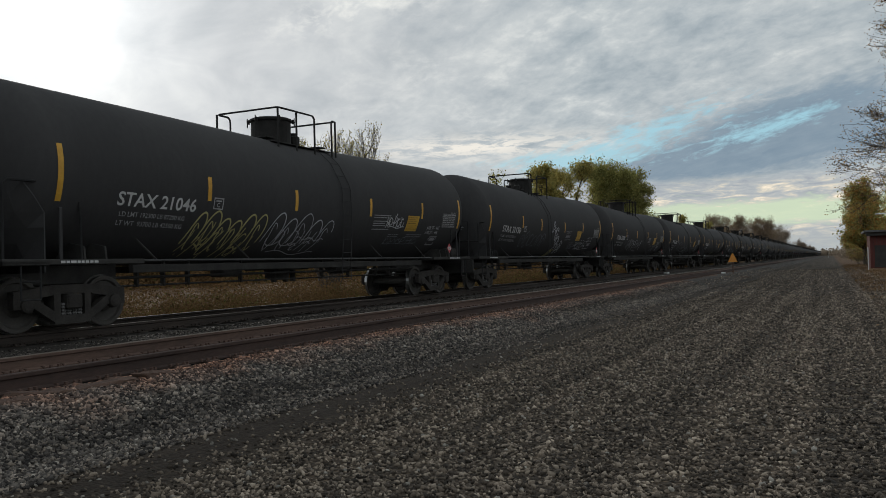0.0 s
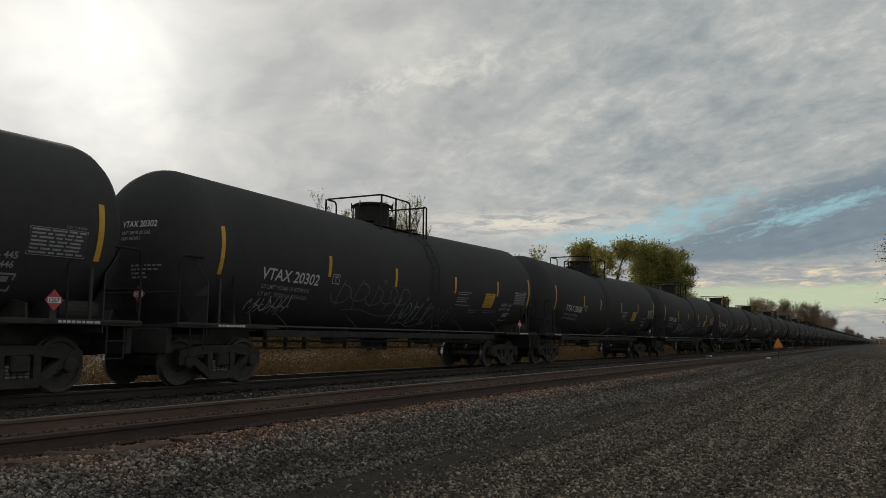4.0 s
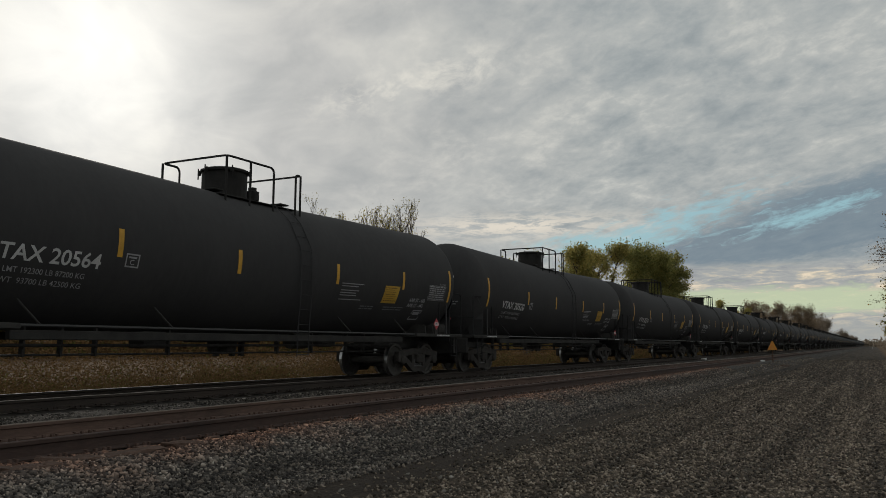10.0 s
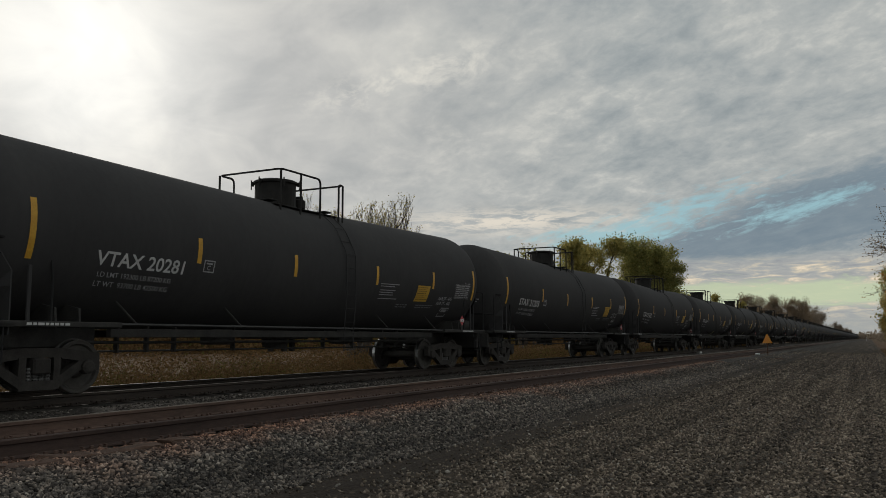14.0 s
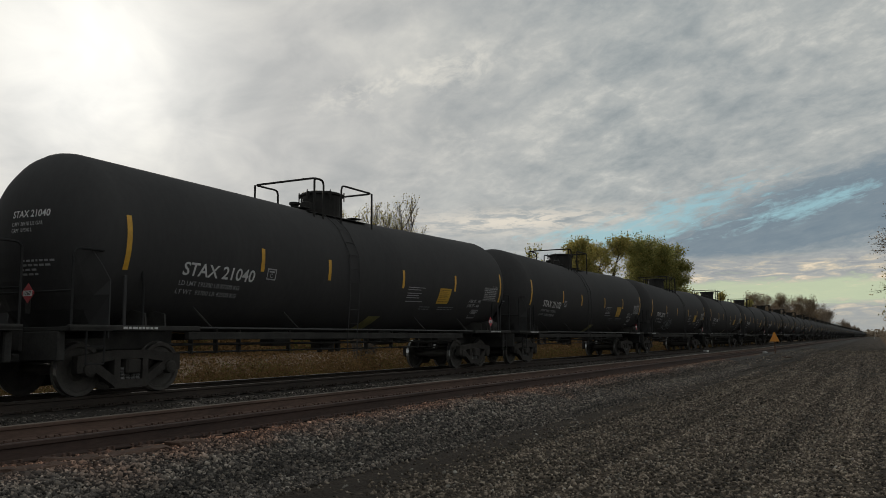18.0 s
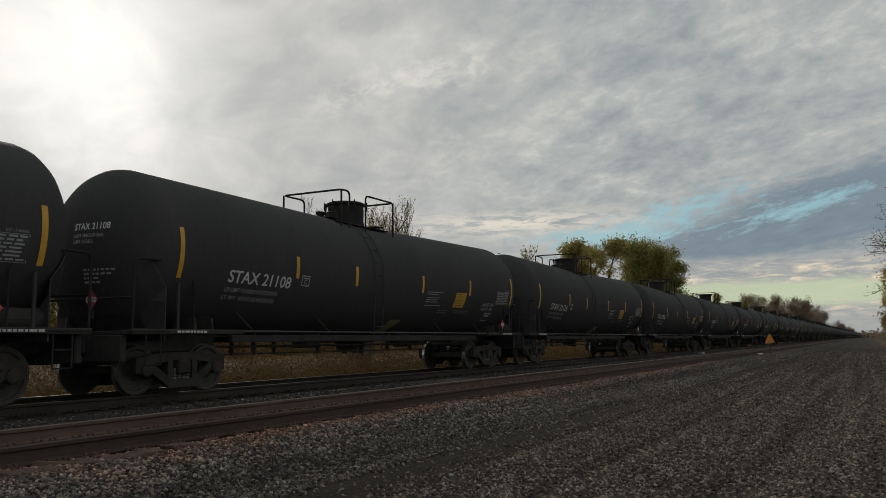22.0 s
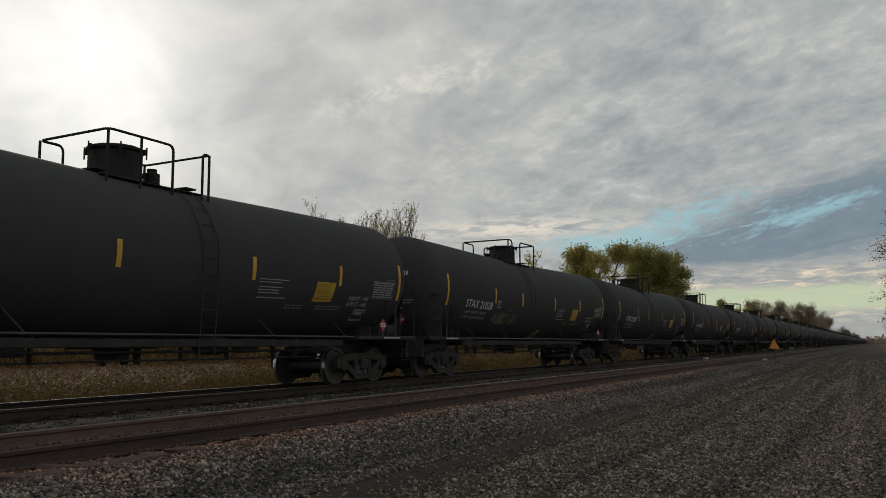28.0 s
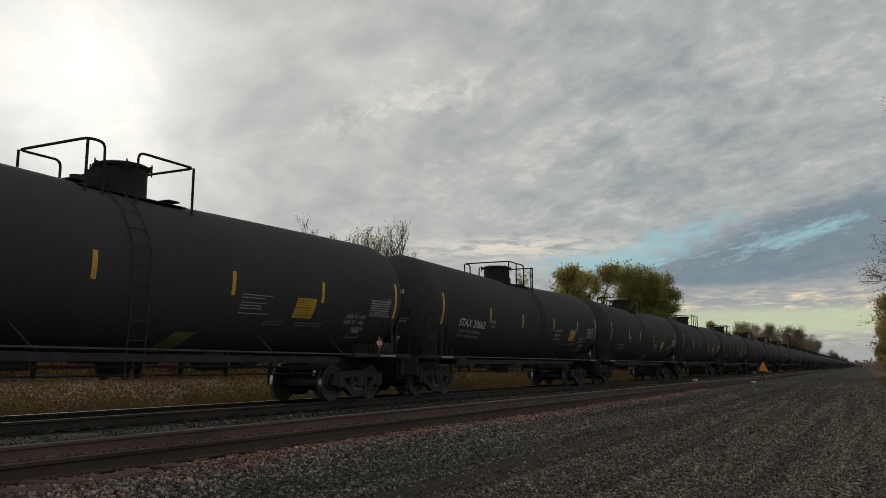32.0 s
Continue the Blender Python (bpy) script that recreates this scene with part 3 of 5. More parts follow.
def letters(bm, text, y, z, height, width, off=0.007, weight=0.012, lean=0.0, flat=None, head=False):
    """Lettering on the shell (or on the plane x = flat): capitals of that height from y on, spread over that width."""
    if text not in TEXTS:
        cu = bpy.data.curves.new("lettering", "FONT")
        cu.body, cu.size, cu.offset, cu.resolution_u = text, 1.0, weight, 3
        ob = bpy.data.objects.new("lettering", cu)
        me = bpy.data.meshes.new_from_object(ob)
        co = np.zeros(len(me.vertices) * 3, np.float32)
        me.vertices.foreach_get("co", co)
        TEXTS[text] = (co.reshape(-1, 3), [tuple(p.vertices) for p in me.polygons])
        bpy.data.objects.remove(ob)
        bpy.data.curves.remove(cu)
        bpy.data.meshes.remove(me)
    co, faces = TEXTS[text]
    lo, hi = co.min(0), co.max(0)
    vs = []
    for c in co:
        u = (c[0] - lo[0]) / (hi[0] - lo[0]) * width
        v = (c[1] - lo[1]) / (hi[1] - lo[1]) * height
        if head:
            vs.append(bm.verts.new(on_head(y + u, z + v)))
            continue
        vs.append(bm.verts.new(on_shell(y + u + lean * v, z + v, off) if flat is None else Vector((flat, y + u, z + v))))
    for f in faces:
        try:
            bm.faces.new([vs[i] for i in f])
        except ValueError:
            pass
    return bm


def outlined(bm, text, y, z, height, width, lean, stroke, turn=0.0):
    """One letter drawn as a sprayed outline, turned about its foot."""
    flat = bmesh.new()
    letters(flat, text, 0.0, 0.0, height, width, flat=0.0)
    c, s = math.cos(turn), math.sin(turn)
    for e in flat.edges:
        if len(e.link_faces) == 1:
            q = []
            for v in e.verts:
                u, w = v.co.y + lean * v.co.z, v.co.z
                q.append(Vector((y + u * c - w * s, z + u * s + w * c)))
            d = (q[1] - q[0])
            d = d.normalized() * stroke * 0.3 if d.length else d
            n = 1 + int((q[1] - q[0]).length / 0.07)
            ribbon(bm, [(q[0] - d).lerp(q[1] + d, i / n) for i in range(n + 1)], stroke)
    flat.free()


def print_lines(bm, y0, y1, z_top, n, pitch, h, rnd, words=True):
    """Small print, too fine to read: short bars in rows."""
    for i in range(n):
        y, z = y0, z_top - i * pitch
        end = y1 - rnd.uniform(0, 0.25) * (y1 - y0)
        while y < end:
            w = rnd.uniform(0.05, 0.2) if words else end - y
            patch(bm, y, min(y + w, end), z - h, z, 0.007, nz=1)
            y += w + 0.035


def build_truck(car, y, detailed=True):
    bm = bmesh.new()
    box(bm, (-1.12, y - 0.16, 0.36), (1.12, y + 0.16, 0.62), 0.03)
    box(bm, (-0.18, y - 0.2, 0.6), (0.18, y + 0.2, 0.78), 0.03)
    truck = part("truck", bm, M["truck"], car, "dusty black freight truck")
    for dy in (-0.36, 0.36):
        bm = bmesh.new()
        box(bm, (-0.70, y + dy - 0.03, 0.26), (0.70, y + dy + 0.03, 0.40), 0.01)
        for k in (-0.62, 0.62):
            box(bm, (k - 0.09, y + dy * 1.0 - 0.07, 0.22), (k + 0.09, y + dy * 1.0 + 0.07, 0.52), 0.02)
        part("brake_beam", bm, M["truck"], truck)
    for s in (-1, 1):
        bm = bmesh.new()
        x0, x1 = s * 0.98 - 0.07, s * 0.98 + 0.07
        # chords, columns and pedestals
        def bar(a, b, t):
            d = Vector((b[0] - a[0], b[1] - a[1]))
            n = Vector((-d.y, d.x)).normalized() * t / 2
            q = [Vector(a) + n, Vector(a) - n, Vector(b) - n, Vector(b) + n]
            f = [[bm.verts.new((x, y + p.x, p.y)) for p in q] for x in (x0, x1)]
            bm.faces.new(f[0])
            bm.faces.new(f[1][::-1])
            for i in range(4):
                bm.faces.new((f[0][i], f[1][i], f[1][(i + 1) % 4], f[0][(i + 1) % 4]))
        bar((-0.45, 0.70), (0.45, 0.70), 0.15)
        bar((-1.12, 0.60), (-0.40, 0.69), 0.17)
        bar((1.12, 0.60), (0.40, 0.69), 0.17)
        bar((-0.36, 0.19), (0.36, 0.19), 0.14)
        bar((-0.86, 0.56), (-0.30, 0.20), 0.15)
        bar((0.86, 0.56), (0.30, 0.20), 0.15)
        bar((-0.31, 0.20), (-0.31, 0.72), 0.13)
        bar((0.31, 0.20), (0.31, 0.72), 0.13)
        bar((-1.05, 0.40), (-1.05, 0.62), 0.16)
        bar((1.05, 0.40), (1.05, 0.62), 0.16)
        bmesh.ops.recalc_face_normals(bm, faces=bm.faces[:])
        part("side_frame", bm, M["truck"], truck)
        bm = bmesh.new()
        for dy in (-0.16, -0.05, 0.06, 0.17) if detailed else (0.0,):
            prof = [(0.24, 0.05)] + [(0.25 + 0.027 * i, 0.062 if i % 2 else 0.045) for i in range(8)] + [(0.47, 0.05)]
            lathe(bm, prof, "z", 8, (s * 0.98, y + dy, 0.0))
        part("spring_nest", bm, M["spring"], truck)
        for dy in (-0.89, 0.89):
            bm = bmesh.new()
            lathe(bm, [(s * 0.92, 0.10), (s * 1.0, 0.13), (s * 1.09, 0.12), (s * 1.11, 0.08)], "x", 14, (0, y + dy, 0.457))
            part("bearing", bm, M["truck"], truck)
    return truck


def build_wheelset(truck, y, sides=28):
    bm = bmesh.new()
    prof, slots = [], []
    for s in (-1, 1):
        ring = [(0.66, 0.10), (0.66, 0.16), (0.695, 0.18), (0.715, 0.36), (0.672, 0.39), (0.672, 0.470), (0.684, 0.482), (0.705, 0.478), (0.716, 0.4585), (0.807, 0.4535), (0.812, 0.44), (0.808, 0.385), (0.768, 0.36), (0.75, 0.20), (0.80, 0.16), (0.80, 0.085)]
        lathe(bm, [(s * a, r) for a, r in ring], "x", sides, (0, 0, 0), [0, 0, 0, 0, 0, 0, 0, 0, 1, 0, 0, 0, 0, 0, 0])
    lathe(bm, [(-1.0, 0.075), (-0.8, 0.08), (-0.6, 0.095), (0.6, 0.095), (0.8, 0.08), (1.0, 0.075)], "x", 14)
    w = part("wheelset", bm, [M["wheel"], M["tread"]], truck, "black wheel pair with polished treads")
    w.matrix_parent_inverse = Matrix.Translation((0, y, 0.457))
    return w


def build_car(ladder_y, plates, detailed=True):
    """A tank car; ladder_y: where the side ladder and the gap in the top railing are; plates: the slanted olive patch
    low on the side.
    """
    car = new("tank_car")
    # shell with its heads and jacket seams
    bm = bmesh.new()
    prof = []
    for i in range(9):
        a = math.pi / 2 * i / 8
        prof.append((-TANK_E - HEAD * math.cos(a), max(TANK_R * math.sin(a), 0.02)))
    prof += [(-4.0, TANK_R), (0.0, TANK_R), (4.0, TANK_R)] + [(-a, r) for a, r in reversed(prof[:9])]
    lathe(bm, prof, "y", 56 if detailed else 24, (0, 0, 0))
    for v in bm.verts:
        v.co.z += axis_z(v.co.y)
    tank = part("tank", bm, M["tank"], car, "black painted cylindrical tank", smooth=True)
    # manway and its lid
    bm = bmesh.new()
    lathe(bm, [(4.05, 0.56), (4.18, 0.50), (4.72, 0.50), (4.74, 0.53)], "z", 24, (0, -0.2, 0))
    dome = part("manway", bm, M["top_gear"], car)
    bm = bmesh.new()
    lathe(bm, [(4.745, 0.54), (4.79, 0.54), (4.82, 0.48), (4.83, 0.1)], "z", 24, (0, -0.2, 0))
    for k in range(6):
        a = k * math.pi / 3 + math.pi / 2
        box(bm, (0.56 * math.cos(a) - 0.035, 0.58 * math.sin(a) - 0.235, 4.69), (0.56 * math.cos(a) + 0.035, 0.58 * math.sin(a) - 0.165, 4.80), 0.012)
        tube(bm, [(0.58 * math.cos(a), 0.62 * math.sin(a) - 0.2, 4.60), (0.58 * math.cos(a), 0.62 * math.sin(a) - 0.2, 4.84)], 0.016, 5)
    part("lid", bm, M["top_gear"], dome)
    # walkway round the manway
    lo, hi = (-1.15, 1.35) if ladder_y > 0 else (-1.75, 0.80)
    bm = bmesh.new()
    for x0, x1 in ((0.48, 0.78), (-0.78, -0.48)):
        box(bm, (x0, lo, 4.07), (x1, hi, 4.095), 0.008)
        for yy in (lo + 0.15, (lo + hi) / 2, hi - 0.15):
            box(bm, (min(x0, x1) + 0.1, yy - 0.03, 3.80), (max(x0, x1) - 0.1, yy + 0.03, 4.10))
    box(bm, (-0.6, lo, 4.19), (0.6, lo + 0.3, 4.225), 0.008)
    box(bm, (-0.6, hi - 0.3, 4.19), (0.6, hi, 4.225), 0.008)
    part("walkway", bm, M["top_gear"], car)
    bm = bmesh.new()
    lathe(bm, [(4.25, 0.16), (4.45, 0.16), (4.48, 0.1), (4.55, 0.1)], "z", 12, (0.1, 0.62 if ladder_y > 0 else -0.98, 0))
    lathe(bm, [(4.25, 0.10), (4.42, 0.10), (4.44, 0.14), (4.5, 0.14)], "z", 12, (-0.3, 0.62 if ladder_y > 0 else -0.95, 0))
    part("relief_valve", bm, M["top_gear"], car)
    # railing with gaps for the ladders on both sides
    top, r, e = 4.86, 0.026, 0.93
    if ladder_y > 0:
        runs = [[(e, 0.38, 3.84), (e, 0.38, top), (e, lo, top), (-e, lo, top), (-e, -0.65, top), (-e, -0.65, 3.84)], [(e, 1.17, 3.84), (e, 1.17, top), (e, hi, top), (-e, hi, top), (-e, 0.2, top), (-e, 0.2, 3.84)]]
        posts = [(e, lo), (-e, lo), (e, hi), (-e, hi), (e, -0.4), (-e, 0.8)]
    else:
        runs = [[(-e, 0.15, 3.84), (-e, 0.15, top), (-e, hi, top), (e, hi, top), (e, -0.62, top), (e, -0.62, 3.84)], [(-e, -0.85, 3.84), (-e, -0.85, top), (-e, lo, top), (e, lo, top), (e, -1.38, top), (e, -1.38, 3.84)]]
        posts = [(e, lo), (-e, lo), (e, hi), (-e, hi)]
    for run in runs:
        bm = tube(bmesh.new(), bent(run, 0.14), r, 6)
        part("railing", bm, M["top_gear"], car)
    for x, yy in posts:
        bm = tube(bmesh.new(), [(x, yy, 3.84), (x, yy, top)], r, 6)
        part("railing_post", bm, M["top_gear"], car)
    # side ladder down to the step
    bm = bmesh.new()
    for dy in (-0.2, 0.2):
        tube(bm, bent([(0.80, ladder_y + dy, 4.04), (1.25, ladder_y + dy, 3.66), (1.60, ladder_y + dy, 3.00), (1.62, ladder_y + dy, 2.0), (1.55, ladder_y + dy, 1.1), (1.55, ladder_y + dy, 0.62)], 0.15, 3), 0.011, 6)
    for z in [0.66 + 0.33 * i for i in range(10)]:
        x = 1.55 if z < 1.1 else 1.55 + 0.07 * (z - 1.1) / 0.9 if z < 2 else 1.61 if z < 3.0 else 1.60 - (z - 3.0) * 0.53
        tube(bm, [(x, ladder_y - 0.2, z), (x, ladder_y + 0.2, z)], 0.008, 5)
    part("ladder", bm, M["tank"], car)
    # side pipes with brackets
    for s in (-1, 1):
        bm = bmesh.new()
        tube(bm, [(s * 1.40, -6.2, 1.17), (s * 1.40, 6.2, 1.17)], 0.026, 6)
        part("side_rail", bm, M["pipe"], car, "thin grey side rail")
    for s in (-1, 1):
        bm = bmesh.new()
        box(bm, (min(s * 0.98, s * 1.10), -5.9, 0.95), (max(s * 0.98, s * 1.10), 5.9, 1.10), 0.01)
        part("belly_channel", bm, M["frame"], car)
    for yy in (-5.6, -2.9, 2.9, 5.6):
        bm = bmesh.new()
        tube(bm, [(1.40, yy, 1.17), (1.10, yy - 0.25, 1.60)], 0.018, 5)
        part("rail_bracket", bm, M["frame"], car)
    # bottom outlet and brake gear
    bm = bmesh.new()
    lathe(bm, [(0.70, 0.18), (0.72, 0.30), (0.98, 0.34), (1.25, 0.36)], "z", 14, (0, -0.1, 0))
    box(bm, (-0.55, -0.75, 0.92), (0.55, 0.55, 1.15), 0.03)
    for dy in (-0.45, 0.05, 0.35):
        box(bm, (0.1, dy - 0.05, 0.62), (0.22, dy + 0.05, 0.95), 0.01)
    part("bottom_outlet", bm, M["frame"], car)
    bm = bmesh.new()
    tube(bm, [(0.55, -6.2, 0.70), (0.55, 6.2, 0.70)], 0.020, 6)
    for yy in (-5.3, -4.6, -3.9, -2.2, 1.1, 2.4, 3.9, 4.7):
        box(bm, (0.5, yy - 0.022, 0.67), (0.60, yy + 0.022, 1.25))
    part("brake_pipe", bm, M["frame"], car)
    bm = bmesh.new()
    tube(bm, [(0.75, -6.2, 0.86), (0.75, 6.2, 0.86)], 0.028, 6)
    part("brake_rod", bm, M["frame"], car)
    bm = bmesh.new()
    lathe(bm, [(1.6, 0.05), (1.62, 0.2), (2.25, 0.2), (2.3, 0.05)], "y", 12, (0.5, 0, 0.98))
    part("brake_cylinder", bm, M["frame"], car)
    bm = bmesh.new()
    lathe(bm, [(2.7, 0.05), (2.75, 0.16), (3.3, 0.16), (3.35, 0.05)], "y", 12, (0.5, 0, 0.98))
    part("air_tank", bm, M["frame"], car)
    bm = bmesh.new()
    box(bm, (0.35, -3.0, 0.80), (0.75, -2.4, 1.12), 0.03)
    part("brake_valve", bm, M["frame"], car)
    bm = bmesh.new()
    lathe(bm, [(7.30, 0.03), (7.34, 0.14), (7.40, 0.18), (8.12, 0.18), (8.18, 0.14), (8.22, 0.03)], "y", 16, (1.2, 0, 1.33))
    part("air_reservoir", bm, M["frame"], car)
    for s in (-1, 1):
        bm = bmesh.new()
        box(bm, (-0.36, min(s * 5.6, s * 8.9), 0.76), (0.36, max(s * 5.6, s * 8.9), 1.16), 0.03)
        part("draft_sill", bm, M["frame"], car)
        bm = bmesh.new()
        box(bm, (-0.09, min(s * 8.9, s * 9.25), 0.74), (0.09, max(s * 8.9, s * 9.25), 0.92), 0.03)
        box(bm, (-0.02, min(s * 9.02, s * 9.32), 0.70), (0.2, max(s * 9.02, s * 9.32), 0.98), 0.05)
        part("coupler", bm, M["truck"], car)
        bm = bmesh.new()
        a, b = sorted((s * 8.0, s * 8.85))
        box(bm, (-1.5, a, 1.10), (1.5, b, 1.17), 0.01)
        box(bm, (1.42, min(s * 6.0, s * 8.85), 1.11), (1.50, max(s * 6.0, s * 8.85), 1.20), 0.01)
        box(bm, (-1.50, min(s * 6.0, s * 8.85), 1.09), (-1.40, max(s * 6.0, s * 8.85), 1.23), 0.01)
        part("end_platform", bm, M["frame"], car)
        # half-height shield in front of the head
        bm = bmesh.new()
        rows = []
        for i in range(7):
            z = 0.98 + (2.44 - 0.98) * i / 6
            half = 1.46 if i < 6 else 1.40
            rows.append([])
            for j in range(13):
                x = half * (j / 6 - 1)
                k = max(0.0, 1 - (x * x + (z - TANK_Z) ** 2) / TANK_R ** 2)
                rows[-1].append([bm.verts.new((x, s * (TANK_E - 0.02 + HEAD * math.sqrt(k) * 0.94 + o), z)) for o in (0.09, 0.115)])
        for a, b in zip(rows, rows[1:]):
            for p, q, r, u in zip(a, a[1:], b[1:], b):
                bm.faces.new((p[1], q[1], r[1], u[1]))
                bm.faces.new((p[0], u[0], r[0], q[0]))
        edge = rows[0] + [r[-1] for r in rows[1:]] + rows[-1][-2::-1] + [r[0] for r in rows[-2:0:-1]]
        for p, q in zip(edge, edge[1:] + edge[:1]):
            bm.faces.new((p[0], q[0], q[1], p[1]))
        bmesh.ops.recalc_face_normals(bm, faces=bm.faces[:])
        part("head_shield", bm, M["tank"], car, "black half-height head shield")
        bm = bmesh.new()
        for x in (-1.46, 1.46):
            tube(bm, bent([(x, s * 8.8, 1.15), (x, s * 8.8, 2.44), (x, s * 7.45, 2.44), (x, s * 7.36, 1.9), (x, s * 7.36, 1.15)], 0.14), 0.022, 6)
            tube(bm, [(x, s * 8.5, 0.55), (x, s * 8.5, 1.15)], 0.016, 5)
            tube(bm, [(x, s * 8.15, 0.55), (x, s * 8.15, 1.15)], 0.016, 5)
            for z in (0.56, 0.85):
                tube(bm, [(x, s * 8.5, z), (x, s * 8.15, z)], 0.014, 5)
        tube(bm, [(-1.46, s * 8.8, 1.75), (1.46, s * 8.8, 1.75)], 0.02, 6)
        part("end_railing", bm, M["ladder"], car)
        bm = bmesh.new()
        a, b = sorted((s * 8.72, s * 8.86))
        box(bm, (-1.25, a, 0.62), (1.25, b, 1.10), 0.02)
        box(bm, (-0.30, min(s * 8.7, s * 8.98), 0.60), (0.30, max(s * 8.7, s * 8.98), 0.74), 0.02)
        part("end_sill", bm, M["frame"], car)
        for x0, x1 in ((1.46, 1.50), (-1.50, -1.46)):
            bm = bmesh.new()
            box(bm, (x0, s * 7.78 - 0.03, 1.17), (x1, s * 7.78 + 0.03, 2.05), 0.008)
            part("upright", bm, M["tank"], car)
        for yy, sx in itertools.product((6.75, 7.2), (-1, 1)):
                bm = bmesh.new()
                q = [(sx * 0.5, 1.1), (sx * 1.38, 1.1), (sx * 1.34, 1.42), (sx * 0.95, 1.5)]
                v = [[bm.verts.new((x, s * yy + o, z)) for x, z in q] for o in (-0.02, 0.02)]
                bm.faces.new(v[0])
                bm.faces.new(v[1][::-1])
                for i in range(4):
                    bm.faces.new((v[0][i], v[1][i], v[1][(i + 1) % 4], v[0][(i + 1) % 4]))
                bmesh.ops.recalc_face_normals(bm, faces=bm.faces[:])
                part("saddle", bm, M["frame"], car)
        truck = build_truck(car, s * 7.05 - 0.15, detailed)
        for dy in (-0.89, 0.89):
            build_wheelset(truck, s * 7.05 - 0.15 + dy, 28 if detailed else 14)
    # reflective tape
    ys = (-7.83, -4.31, -1.36, 2.05, 5.12, 7.84) if ladder_y > 0 else (-7.80, -4.34, -1.98, 1.40, 4.47, 7.82)
    for i, yy in enumerate(ys):
        bm = bmesh.new()
        z0, z1 = (2.11, 3.05) if i in (0, 5) else (2.37, 2.85)
        patch(bm, yy - 0.055, yy + 0.055, z0, z1, 0.006, nz=8)
        part("reflective_stripe", bm, M["yellow"], car, "yellow reflective tape")
    for o in car.children:
        if o.name.split(".")[0] in ("manway", "walkway", "relief_valve", "railing", "railing_post"):
            for q in (o, *o.children):
                q.data.transform(Matrix.Translation((0, 0, -0.02 if "rail" in o.name else -0.045)))
    if not detailed:
        return car
    rnd = random.Random(7)
    # decals of the side
    o = 0.0 if ladder_y > 0 else -0.7
    bm = bmesh.new()
    patch(bm, 4.17 + o, 4.90 + o, 1.99, 2.44, 0.006, 0.06)
    yp = part("emergency_decal", bm, M["placard_yellow"], car, "yellow emergency notice decal")
    bm = bmesh.new()
    for i in range(7):
        y, z = 4.24 + o, 2.395 - 0.055 * i
        h = 0.022 if i % 3 == 0 else 0.012
        while y < 4.80 + o - 0.1 * (i % 2):
            w = rnd.uniform(0.03, 0.10)
            patch(bm, y, y + w, z - h, z, 0.010, 0.0, 1)
            y += w + 0.02
    part("notice_print", bm, M["placard_ink"], yp)["kind"] = "stuff"
    bm = bmesh.new()
    letters(bm, "LD LMT 192300 LB 87200 KG", -6.50, 1.945, 0.085, 1.62, lean=-0.15, weight=0.004)
    letters(bm, "LT WT  93700 LB 42500 KG", -6.50, 1.79, 0.085, 1.62, lean=-0.15, weight=0.004)
    part("load_stencil", bm, M["white_thin"], car, "faded load limit stencil")["kind"] = "stuff"
    bm = bmesh.new()
    for a, b, c, d in ((-4.17, -3.88, 2.22, 2.245), (-4.17, -3.88, 2.43, 2.455), (-4.17, -4.145, 2.245, 2.43), (-3.905, -3.88, 2.245, 2.43), (-4.11, -3.94, 2.375, 2.405)):
        patch(bm, a, b, c, d, 0.007, nz=1)
    letters(bm, "C", -4.075, 2.265, 0.09, 0.09)
    part("plate_mark", bm, M["white_thin"], car)
    bm = bmesh.new()
    for dz, w in ((0.0, 0.95), (0.06, 0.72), (0.16, 0.78), (0.22, 0.66), (0.28, 0.70), (0.38, 0.95)):
        patch(bm, 2.25 + o * 0.8, 2.25 + o * 0.8 + w, 2.40 - dz, 2.42 - dz, 0.007, nz=1)
    part("test_stencil", bm, M["white_thin"], car)["kind"] = "stuff"
    bm = bmesh.new()
    print_lines(bm, 3.3 + o, 3.95 + o, 1.90, 2, 0.06, 0.025, rnd)
    print_lines(bm, 4.4 + o, 5.6 + o, 1.90, 2, 0.06, 0.025, rnd)
    part("small_stencil", bm, M["grey"], car)["kind"] = "stuff"
    bm = bmesh.new()
    letters(bm, "AAR ST - 445", 5.60, 2.05, 0.105, 0.88, lean=-0.05, weight=0.022)
    letters(bm, "AAR ST - 446", 5.58, 1.91, 0.105, 0.88, lean=-0.05, weight=0.022)
    part("truck_stencil", bm, M["white_thin"], car)["kind"] = "stuff"
    bm = bmesh.new()
    for a, b, c, d in ((6.04, 6.56, 1.57, 1.60), (6.04, 6.56, 1.81, 1.84), (6.04, 6.07, 1.60, 1.81), (6.53, 6.56, 1.60, 1.81), (6.12, 6.46, 1.71, 1.79)):
        patch(bm, a, b, c, d, 0.007, 0.0, 1)
    part("stencil_box", bm, M["white_thin"], car)
    bm = bmesh.new()
    patch(bm, 6.57, 7.60, 2.13, 2.56, 0.006, 0.0, 4)
    dp = part("data_panel", bm, M["panel"], car, "grey qualification data panel")
    bm = bmesh.new()
    for i in range(7):
        y = 6.61
        while y < 7.5:
            w = rnd.uniform(0.08, 0.3)
            patch(bm, y, min(y + w, 7.56), 2.535 - 0.058 * i - 0.028, 2.535 - 0.058 * i, 0.010, 0.0, 1)
            y += w + 0.04
    for a, b, c, d in ((6.57, 7.60, 2.13, 2.138), (6.57, 7.60, 2.552, 2.56), (6.57, 6.58, 2.138, 2.552), (7.59, 7.60, 2.138, 2.552)):
        patch(bm, a, b, c, d, 0.010, 0.0, 1)
